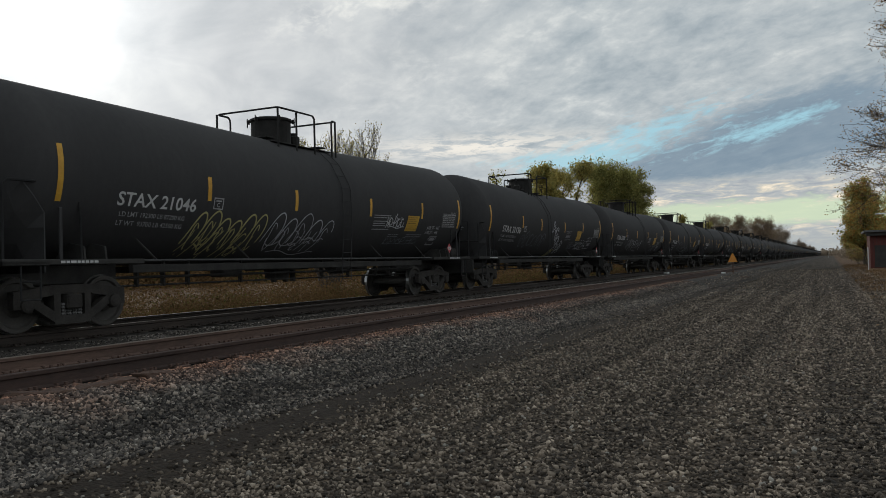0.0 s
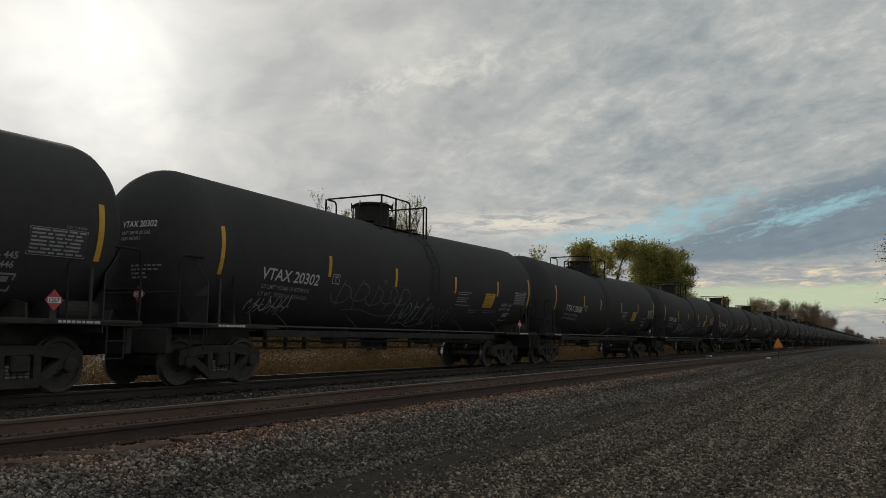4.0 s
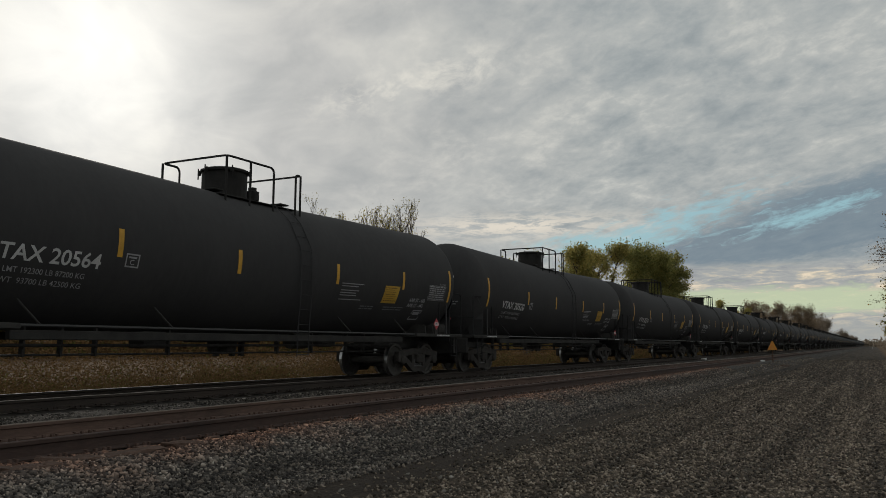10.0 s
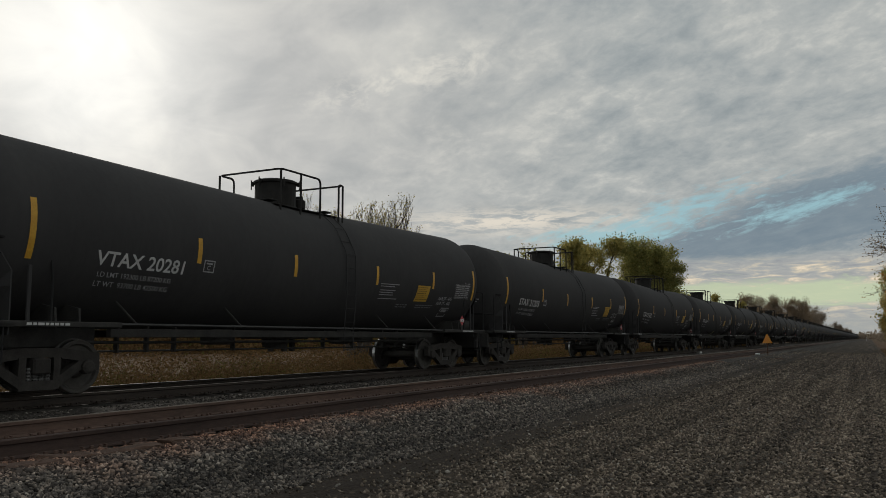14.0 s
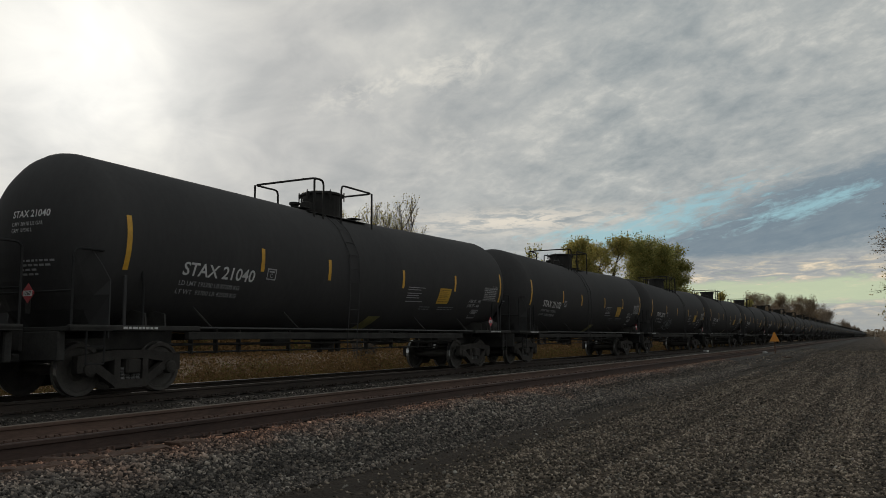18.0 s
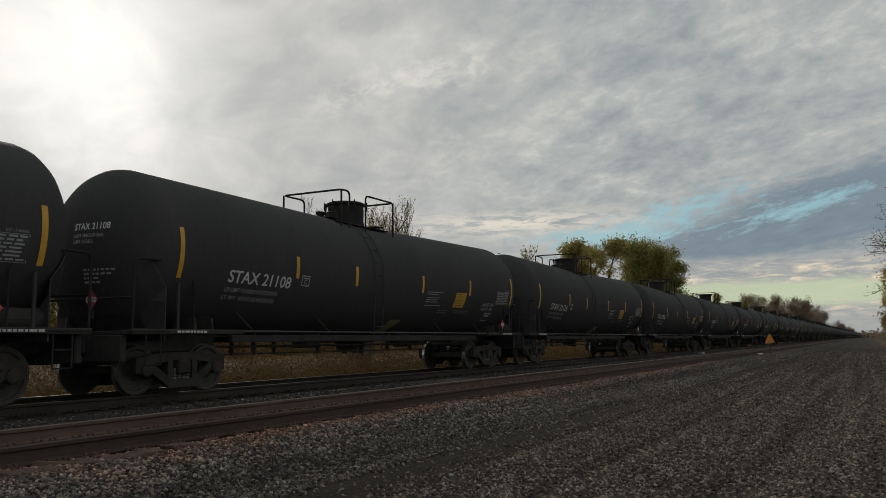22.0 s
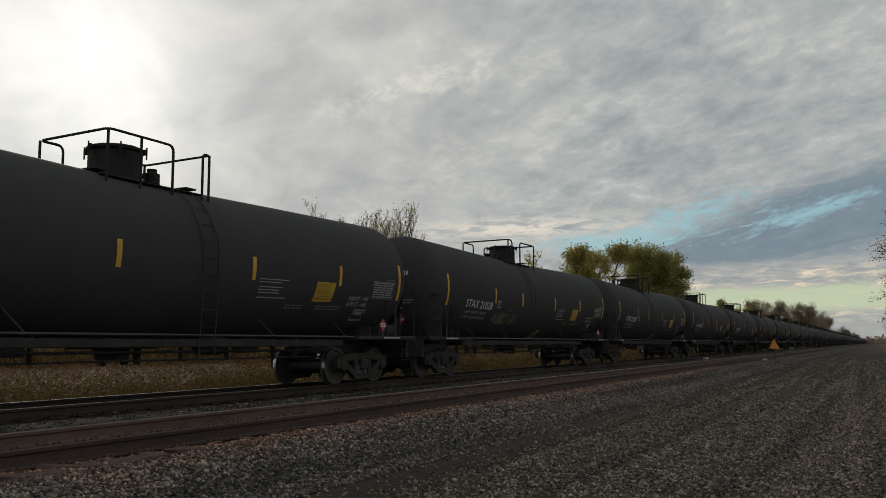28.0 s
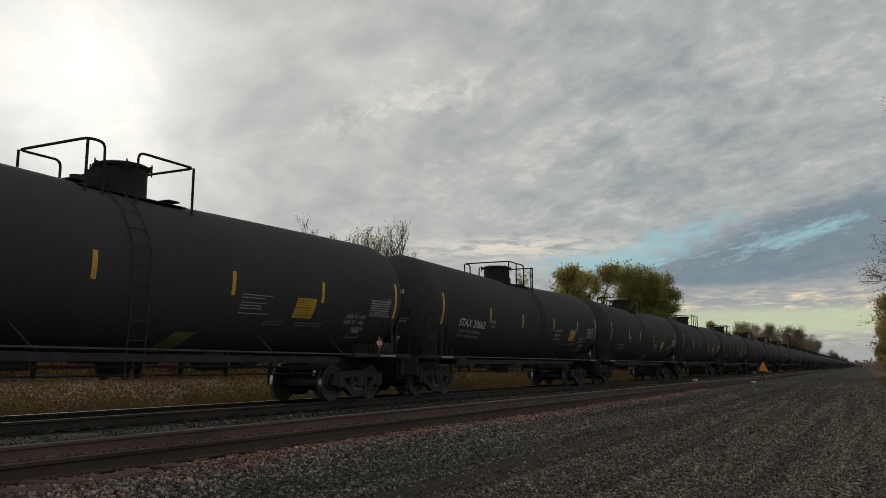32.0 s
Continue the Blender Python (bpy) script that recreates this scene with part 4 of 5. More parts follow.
    letters(bm, "DOT 111A100W1", 7.2, 2.58, 0.045, 0.38, weight=0.0)
    part("panel_print", bm, M["white_thin"], dp)["kind"] = "stuff"
    # small print on the front shield
    bm = bmesh.new()
    for i in range(4):
        x, z = 0.18, 2.26 - 0.075 * i
        while x < (0.78, 0.70, 0.40, 0.46)[i]:
            w = rnd.uniform(0.04, 0.12)
            g = []
            for a, c in ((x, z), (x + w, z), (x + w, z + 0.035), (x, z + 0.035)):
                k = max(0.0, 1 - (a * a + (c - TANK_Z) ** 2) / TANK_R ** 2)
                g.append(bm.verts.new((a, -(TANK_E - 0.02 + HEAD * math.sqrt(k) * 0.94 + 0.122), c)))
            bm.faces.new(g)
            x += w + 0.03
    part("shield_stencil", bm, M["white_thin"], car, "small white stencil on the head shield")["kind"] = "stuff"
    # hazard diamonds at both ends, with holder
    for yy, x in ((7.08, 1.53), (-8.87, 0.0)):
        bm = bmesh.new()
        r = 0.165
        box(bm, (-0.012, -0.06, 1.17), (-0.004, 0.06, 1.52))
        put = pose(x, yy, -0.02) if yy > 0 else pose(0.58, yy - 0.08, 0.22, 0, 0, -90)
        holder = part("placard_bracket", bm, M["frame"], car)
        holder.matrix_basis = put
        bm = bmesh.new()
        c = [(0, 1.5 - r), (r, 1.5), (0, 1.5 + r), (-r, 1.5)]
        v = [[bm.verts.new((d, a, z)) for a, z in c] for d in (0, 0.006)]
        bm.faces.new(v[0][::-1])
        bm.faces.new(v[1])
        for i in range(4):
            bm.faces.new((v[0][i], v[0][(i + 1) % 4], v[1][(i + 1) % 4], v[1][i]))
        hz = part("hazard_placard", bm, M["red"], car, "red diamond placard with a white number panel")
        hz.matrix_basis = put
        bm = bmesh.new()
        box(bm, (0.007, -0.115, 1.455), (0.010, 0.115, 1.545))
        part("number_panel", bm, M["decal_white"], hz)
        bm = bmesh.new()
        letters(bm, "1267", -0.09, 1.468, 0.064, 0.18, flat=0.013)
        part("placard_number", bm, M["frame"], hz)
    for a in (-7.8, 7.2):
        bm = bmesh.new()
        y = a
        while y < a + 0.75:
            w = rnd.uniform(0.05, 0.14)
            box(bm, (1.500, y, 1.135), (1.504, y + w, 1.175))
            y += w + 0.025
        part("sill_stencil", bm, M["white"], car, "white sill stencil")["kind"] = "stuff"
    if plates:
        bm = bmesh.new()
        patch(bm, -0.05, 0.52, 1.24, 1.62, 0.008, 0.32, 6)
        part("worn_panel", bm, M["olive"], car, "grey olive slanted patch")
    return car


M["spring"] = surf("spring_steel", (0.05, 0.05, 0.048), (0.20, 0.195, 0.19), 9, 0.55, 0.4, bump=0.1)
M["pipe"] = surf("grey_pipe", (0.025, 0.025, 0.025), (0.05, 0.05, 0.05), 5, 0.5, 0.2, bump=0.05)
M["panel"] = surf("grey_panel_paint", (0.030, 0.031, 0.032), (0.05, 0.051, 0.053), 5, 0.6, bump=0.0)
M["white_thin"] = surf("thin_white_stencil", (0.22, 0.22, 0.225), (0.40, 0.40, 0.405), 5, 0.7, bump=0.0)

# number, side (A or B) and strokes of paint for the cars that pass
CARS = {
    0: ("STAX 21046", "A"), 1: ("STAX 21150", "B"), 2: ("STAX 20789", "A"), 3: ("VTAX 20302", "A"), 4: ("VTAX 20308", "B"), 5: ("STAX 21096", "A"),
    6: ("VTAX 20306", "B"), 7: ("STAX 20564", "A"), 8: ("VTAX 20320", "A"), 9: ("VTAX 20274", "A"), 10: ("VTAX 20281", "A"), 11: ("STAX 21203", "A"),
    12: ("STAX 21022", "A"), 13: ("STAX 21040", "B"), 14: ("STAX 21102", "B"), 15: ("STAX 20791", "A"), 16: ("STAX 21108", "B"), 17: ("STAX 21126", "B"),
    18: ("STAX 20886", "A"), 19: ("VTAX 20534", "A"), 20: ("VTAX 20271", "A"), 21: ("STAX 21028", "B"), 22: ("STAX 21038", "B"), 23: ("STAX 20972", "B"), 24: ("STAX 20662", "A"), 25: ("", "B"),
}
LAST = 150
# strokes of spray paint on the cars: y from, to, z from, to, loops, paint, lean, width of the stroke
PAINTED = {
    0: [(-4.80, -2.55, 1.25, 2.25, 6, "spray_yellow", 0.3, 0.038), (-4.70, -2.75, 1.30, 1.95, 7, "spray_yellow", 0.4, 0.024), (-2.45, 0.1, 1.30, 2.35, 5, "spray_white", 0.4, 0.026), (-2.1, -0.1, 1.45, 2.0, 4, "spray_white", 0.5, 0.02), (2.95, 4.0, 2.10, 2.42, 5, "spray_white", 0.1, 0.035), (3.2, 5.2, 1.62, 1.82, 6, "spray_grey", 0.1, 0.02)],
    1: [(-4.35, -1.3, 1.5, 2.25, 6, "spray_grey", 0.1, 0.03), (2.6, 3.4, 1.62, 1.8, 4, "spray_grey", 0.1, 0.02), (3.6, 5.9, 1.58, 1.95, 6, "spray_white", 0.1, 0.025)],
    2: [(-4.3, -2.9, 1.5, 2.2, 2, "spray_grey", 0.2, 0.028), (-3.6, 0.3, 1.45, 2.3, 8, "spray_white", 0.2, 0.028), (4.0, 5.0, 1.55, 1.75, 5, "spray_grey", 0.1, 0.02)],
    3: [(-6.7, -5.4, 1.45, 1.8, 5, "spray_white", 0.1, 0.025), (-3.9, -0.4, 1.7, 2.4, 5, "spray_grey", 0.15, 0.03), (-1.0, 1.0, 1.45, 2.1, 5, "spray_white2", 0.1, 0.03), (1.3, 2.2, 1.5, 1.9, 3, "spray_grey", 0.1, 0.025)],
    5: [(-3.9, -2.75, 1.55, 2.15, 4, "spray_white", 0.2, 0.03), (-2.6, -0.2, 1.5, 2.15, 5, "spray_blue", 0.15, 0.032), (0.2, 2.4, 1.55, 1.95, 7, "spray_blue", 0.1, 0.022), (2.6, 4.0, 1.6, 1.85, 5, "spray_grey", 0.1, 0.02)],
    6: [(-7.55, -6.75, 2.0, 2.5, 4, "spray_white", 0.1, 0.03), (-7.2, -6.7, 1.85, 2.05, 2, "spray_white", 0.1, 0.025), (-4.05, -2.8, 1.65, 2.2, 4, "spray_white", 0.1, 0.03), (-2.6, -1.4, 1.75, 2.3, 4, "spray_grey", 0.2, 0.03), (-0.4, 0.7, 1.85, 2.1, 5, "spray_white", 0.1, 0.025), (4.6, 5.3, 1.75, 1.9, 5, "spray_grey", 0.1, 0.02)],
    15: [(-4.45, -2.2, 1.5, 2.05, 6, "spray_white2", 0.2, 0.028)],
    21: [(-4.3, -3.5, 1.75, 2.05, 4, "spray_green", 0.2, 0.03), (-3.7, -2.3, 1.65, 2.15, 4, "spray_green", 0.3, 0.028)],
}


def tag_strokes(bm, rnd, y0, y1, z0, z1, n, lean, width):
    """A quick tag: crossing strokes, hooks and a trailing tail, no letters."""
    w, h = (y1 - y0) / n, z1 - z0

    def put(u, v):
        return (y0 + w * u + lean * h * v, z0 + h * v)

    for i in range(n):
        low, high = rnd.uniform(-0.1, 0.15), rnd.uniform(0.75, 1.05)
        bow = rnd.uniform(-0.25, 0.25)
        u = i + rnd.uniform(0.05, 0.35)
        ribbon(bm, [put(u + bow * math.sin(q * 0.4), low + (high - low) * q / 8) for q in range(9)], width * rnd.uniform(0.8, 1.2))
        kind = rnd.randint(0, 3)
        if kind == 0:
            m = rnd.uniform(0.45, 0.7)
            ribbon(bm, [put(u + 0.55 * math.sin(q * 0.42), m + 0.32 * math.cos(q * 0.42)) for q in range(12)], width, 0.009)
        elif kind == 1:
            a, b = rnd.uniform(0.55, 0.9), rnd.uniform(-0.05, 0.25)
            ribbon(bm, [put(u, high), put(u + 0.45, b), put(u + 0.75, a), put(u + 1.0, b + 0.1)], width * 0.9, 0.009)
        elif kind == 2:
            m = rnd.uniform(0.35, 0.6)
            ribbon(bm, [put(u - 0.3 + 0.18 * q, m + 0.06 * math.sin(q * 1.3)) for q in range(8)], width * 0.8, 0.009)
            ribbon(bm, [put(u + 0.5 + 0.12 * math.sin(q * 0.5), high - 0.12 * q) for q in range(8)], width, 0.009)
        else:
            ribbon(bm, [put(u + 0.42 + 0.40 * math.cos(q * 0.55 + 1.0), 0.38 + 0.36 * math.sin(q * 0.55 + 1.0)) for q in range(11)], width, 0.009)
        if rnd.random() < 0.3:
            ribbon(bm, [put(u + 0.4 + 0.10 * math.cos(q * 0.8), 1.08 + 0.07 * math.sin(q * 0.8)) for q in range(9)], width * 0.8, 0.009)
    if rnd.random() < 0.6:
        v = rnd.uniform(-0.12, 0.1)
        ribbon(bm, [put(n * (0.15 + 0.1 * q), v + 0.08 * math.sin(q * 0.9)) for q in range(10)], width * 0.7, 0.011)


def scrawl(car, y0, y1, z0, z1, n, paint, lean, width):
    """Loops and strokes of spray paint: rounded outlines side by side, no letters."""
    rnd = random.Random(int(1000 * (y0 + 20 * z1)) + n)
    bm = bmesh.new()
    w = (y1 - y0) / n
    if z1 - z0 < 0.72:
        tag_strokes(bm, rnd, y0, y1, z0, z1, n, lean, width)
        n = 0
    for i in range(n):
        c, h = y0 + w * (i + 0.5), (z1 - z0) * rnd.uniform(0.72, 1.0)
        zb = z0 + (z1 - z0 - h) * rnd.random() * 0.5
        a = w * rnd.uniform(0.40, 0.56)
        flare, dip, kind = rnd.uniform(0.1, 0.35), rnd.uniform(0.0, 0.22), rnd.random()
        pts = []
        for j in range(33):
            # a tall rounded arch whose feet spread or curl in
            q = -0.62 + 1.24 * j / 32
            u = math.sin(q * math.pi) * (1 + flare * abs(q))
            v = math.cos(q * math.pi * 0.80) ** 1 if abs(q) < 0.5 else math.cos(q * math.pi * 0.80) - dip * (abs(q) - 0.5) * 4
            z = zb + h * (0.34 + 0.66 * v)
            z = min(max(z, z0 - 0.06), z1 + 0.06)
            pts.append((c + a * u + lean * (z - z0), z))
        ribbon(bm, pts[: rnd.randint(27, 33)], width * rnd.uniform(0.8, 1.15))
        if kind < 0.75:
            k = rnd.uniform(0.35, 0.55)
            inner = [(c + lean * (zb + h * 0.5 - z0) + a * k * math.cos(m), zb + h * rnd.uniform(0.44, 0.47) + h * 0.30 * math.sin(m)) for m in [0.6 + 0.42 * j for j in range(rnd.randint(8, 14))]]
            ribbon(bm, inner, width * 0.75, 0.009)
        if kind > 0.45:
            zz = zb + h * rnd.uniform(0.2, 0.4)
            ribbon(bm, [(c - a * 0.7 + lean * (zz - z0) + a * 0.35 * j, zz + 0.03 * math.sin(j * 2.1 + i)) for j in range(5)], width * 0.8, 0.009)
    part("spray_paint", bm, M[paint], car, "sprayed graffiti outlines")["kind"] = "stuff"


for _n, _a, _b in (("spray_yellow", (0.30, 0.27, 0.10), (0.48, 0.44, 0.20)), ("spray_white", (0.30, 0.31, 0.33), (0.50, 0.50, 0.52)), ("spray_white2", (0.14, 0.17, 0.18), (0.32, 0.36, 0.37)), ("spray_grey", (0.07, 0.08, 0.09), (0.15, 0.165, 0.18)), ("spray_blue", (0.15, 0.22, 0.28), (0.30, 0.39, 0.46)), ("spray_green", (0.14, 0.17, 0.06), (0.27, 0.30, 0.13))):
    M[_n] = surf(_n + "_paint", _a, _b, 3, 0.7, bump=0.0, fine=12)
TRAIN = []


def build_far_car():
    """A tank car of the end of the train, which stays far off: the shell, the manway, the sill and two trucks."""
    car = new("tank_car")
    bm = bmesh.new()
    prof = [(-8.8, 0.02), (-8.6, 0.8), (-8.3, 1.3), (-7.98, TANK_R), (0.0, TANK_R), (7.98, TANK_R), (8.3, 1.3), (8.6, 0.8), (8.8, 0.02)]
    lathe(bm, prof, "y", 20)
    for v in bm.verts:
        v.co.z += axis_z(v.co.y)
    part("tank", bm, M["tank"], car, smooth=True)
    bm = bmesh.new()
    lathe(bm, [(4.16, 0.55), (4.22, 0.49), (4.80, 0.52), (4.83, 0.1)], "z", 12, (0, -0.2, 0))
    part("manway", bm, M["top_gear"], car)
    for run in ([(0.95, -1.2, 4.15), (0.95, -1.2, 4.86), (0.95, 0.5, 4.86), (0.95, 0.5, 4.15)], [(-0.95, 1.3, 4.15), (-0.95, 1.3, 4.86), (0.95, 1.3, 4.86), (0.95, 1.3, 4.15)]):
        part("railing", tube(bmesh.new(), run, 0.028, 4), M["top_gear"], car)
    part("sill", box(bmesh.new(), (-0.36, -8.9, 0.76), (0.36, 8.9, 1.10)), M["frame"], car)
    for x in (-1.45, 1.45):
        part("side_rail", box(bmesh.new(), (x - 0.05, -8.85, 1.09), (x + 0.05, 8.85, 1.20)), M["frame"], car)
    for y in (-7.2, 6.9):
        bm = bmesh.new()
        box(bm, (-1.12, y - 0.16, 0.36), (1.12, y + 0.16, 0.62))
        truck = part("truck", bm, M["truck"], car)
        for s in (-0.98, 0.98):
            bm = bmesh.new()
            box(bm, (s - 0.07, y - 1.1, 0.2), (s + 0.07, y + 1.1, 0.7), 0.12)
            part("side_frame", bm, M["truck"], truck)
        for dy in (-0.89, 0.89):
            build_wheelset(truck, y + dy, 10)
    return car


def build_train():
    a = build_car(0.78, False)
    b = build_car(-1.0, True)
    c = build_car(0.78, False, False)
    d = build_far_car()
    for ob in (a, b, c, d):
        tagged(ob, "black tank car with yellow reflective tape stripes", "tank car", "tank cars of the train")
    for k in range(-2, LAST):
        text, side = CARS.get(k, ("", "AB"[k % 2]))
        near = -1 <= k <= 27
        proto = (a if side == "A" else b) if near else c if k < 40 else d
        m = pose(FAR_X, FIRST_Y + PITCH * k, RAIL)
        car = copy_thing(proto, m)
        TRAIN.append((k, car))
        if text:
            bm = bmesh.new()
            letters(bm, text, -6.62 if side == "A" else -6.50, 2.125, 0.25, 1.96, weight=0.016, lean=0.06)
            part("car_number", bm, M["white"], car, "white stencilled car number")["kind"] = "stuff"
            bm = bmesh.new()
            letters(bm, text, -0.14, 3.00, 0.125, 0.84, weight=0.022, head=True)
            part("end_number", bm, M["decal_white"], car)
            bm = bmesh.new()
            letters(bm, "CAPY 28410 US GAL", -0.14, 2.86, 0.065, 0.72, weight=0.0, head=True)
            letters(bm, "CAPY 107540 L", -0.14, 2.75, 0.065, 0.50, weight=0.0, head=True)
            part("end_stencil", bm, M["white"], car)["kind"] = "stuff"
        if k == 1:
            bm = bmesh.new()
            for ch, y, z, h, w, lean, turn in (("A", -0.48, 2.36, 0.52, 0.56, 0.1, -0.1), ("G", -0.12, 2.06, 0.58, 0.42, 0.2, -0.15), ("O", 0.24, 1.84, 0.42, 0.38, 0.2, -0.2), ("N", 0.42, 1.62, 0.48, 0.66, 0.35, -0.15), ("A", 1.02, 1.45, 0.46, 0.52, 0.3, 0.0)):
                outlined(bm, ch, y, z, h, w, lean, 0.034, turn)
            part("spray_paint", bm, M["spray_white"], car, "sprayed white outline letters")["kind"] = "stuff"
        if k == 6:
            bm = bmesh.new()
            letters(bm, "STEAM", 0.78, 2.0, 0.14, 0.56, weight=0.012, lean=-0.05)
            letters(bm, "PACK", 0.86, 1.82, 0.14, 0.46, weight=0.012, lean=-0.05)
            part("spray_paint", bm, M["spray_white"], car, "sprayed white capital letters")["kind"] = "stuff"
        for args in PAINTED.get(k, ()):
            scrawl(car, *args)
    for ob in (a, b, c, d):
        for o in [*ob.children_recursive, ob]:
            bpy.data.objects.remove(o)


build_train()


# ---------------------------------------------------------------- trees and weeds
def limbs(rnd, base, way, length, r, depth, out, tips, spread, rise, kids=(3, 5), shrink=0.62):
    """Grow a limb and its branches; out: (points, radii), tips: twig ends."""
    n = 5 if depth > 1 else 3
    pts, d = [Vector(base)], Vector(way).normalized()
    for i in range(n):
        d = (d + Vector((rnd.uniform(-1, 1), rnd.uniform(-1, 1), rnd.uniform(-0.6, 1) * 0.6 + rise)) * 0.16).normalized()
        pts.append(pts[-1] + d * length / n)
    out.append((pts, [r * (1 - 0.65 * i / n) for i in range(n + 1)], depth))
    if depth == 0:
        tips.extend(pts[1:])
        return
    for k in range(rnd.randint(*kids)):
        f = rnd.uniform(0.3, 1.0) if depth < 3 else rnd.uniform(0.25, 1.0)
        i = min(n - 1, int(f * n))
        p = pts[i].lerp(pts[i + 1], f * n - i)
        side = Vector((rnd.uniform(-1, 1), rnd.uniform(-1, 1), rnd.uniform(-0.3, 0.6))).normalized()
        limbs(rnd, p, d * (1 - spread) + side * spread + Vector((0, 0, rise * 0.5)), length * rnd.uniform(shrink - 0.14, shrink + 0.12), r * (1 - 0.6 * f) * 0.55, depth - 1, out, tips, spread, rise, kids, shrink)


def leaves(rnd_seed, tips, count, spread, size, tufts=0):
    """Small bent leaves round the twig ends, as quads."""
    g = np.random.default_rng(rnd_seed)
    t = np.array([tuple(p) for p in tips])
    if tufts:
        t = t[g.integers(0, len(t), tufts)]
    c = t[g.integers(0, len(t), count)] + g.normal(0, spread, (count, 3))
    a = g.normal(size=(count, 3))
    a /= np.linalg.norm(a, axis=1)[:, None]
    b = np.cross(a, g.normal(size=(count, 3)))
    b /= np.linalg.norm(b, axis=1)[:, None]
    s = size * g.uniform(0.6, 1.3, (count, 1))
    v = np.stack([c - a * s, c + b * s * 0.55, c + a * s, c - b * s * 0.55], 1).reshape(-1, 3)
    return v, np.arange(count * 4).reshape(-1, 4)


def build_tree(name, seed, height, radius, leaf, count, size, label, stems=1, spread=0.55, rise=0.25, depth=3, clump=0.35, kids=(3, 5), bole=0.28, lean=(0, 0), twig=0.006, exact=False, tufts=0):
    """A tree at the origin: tapered trunk with limbs, and a crown of many leaves."""
    rnd = random.Random(seed)
    root = new(name)
    out, tips = [], []
    for k in range(stems):
        a = rnd.uniform(0, 6.28)
        way = Vector((math.cos(a) * 0.30 * (stems > 1) + lean[0], math.sin(a) * 0.35 * (stems > 1) + lean[1], 1.0))
        base = Vector((math.cos(a) * 0.2, math.sin(a) * 0.2, -0.1)) if stems > 1 else Vector((0, 0, -0.1))
        r0 = height * 0.018
        trunk = [base]
        for i in range(6):
            trunk.append(trunk[-1] + (way.normalized() + Vector((rnd.uniform(-0.12, 0.12), rnd.uniform(-0.12, 0.12), 0))) * height * 0.84 / 6)
        out.append((trunk, [r0 * (1.25 - i * 0.19) if i else r0 * 1.5 for i in range(7)], 4))
        for j in range(int(16 / stems) + 4):
            f = rnd.uniform(bole, 1.0)
            i = min(5, int(f * 6))
            p = trunk[i].lerp(trunk[i + 1], f * 6 - i)
            b = rnd.uniform(0, 6.28)
            w = Vector((math.cos(b), math.sin(b), rnd.uniform(0.1, 0.9) + rise))
            reach = radius * (1.05 - 0.55 * abs(f - 0.5)) * rnd.uniform(0.55, 1.0)
            limbs(rnd, p, w, reach * 0.75, r0 * (1.1 - f) * 0.5 + 0.02, depth - 1, out, tips, spread, rise, kids)
    if exact:
        k = height / max(p.z for p in tips)
        tips = [p * k for p in tips]
        out = [([p * k for p in pts], [r * k for r in radii], d) for pts, radii, d in out]
    bm = bmesh.new()
    for pts, radii, d in out:
        tube(bm, pts, 0, 7 if d >= 3 else 4 if d else 3, False, [max(q, twig) for q in radii])
    part("trunk", bm, M["bark"], root, smooth=True)
    if count:
        parts = leaf if isinstance(leaf, list) else [(leaf, 1.0)]
        for i, (m, share) in enumerate(parts):
            v, f = leaves(seed + i, tips, int(count * share), clump, size, tufts)
            ob = new("crown", fast_mesh("crown", v, f, M[m]))
            ob.parent = root
    return tagged(root, label, "tree")


def plant(proto, x, y, turn, scale, label=""):
    t = copy_thing(proto, pose(x, y, bed(x), 0, 0, turn))
    t.scale = (scale, scale, scale)
    if label:
        t["label"] = label
    return t


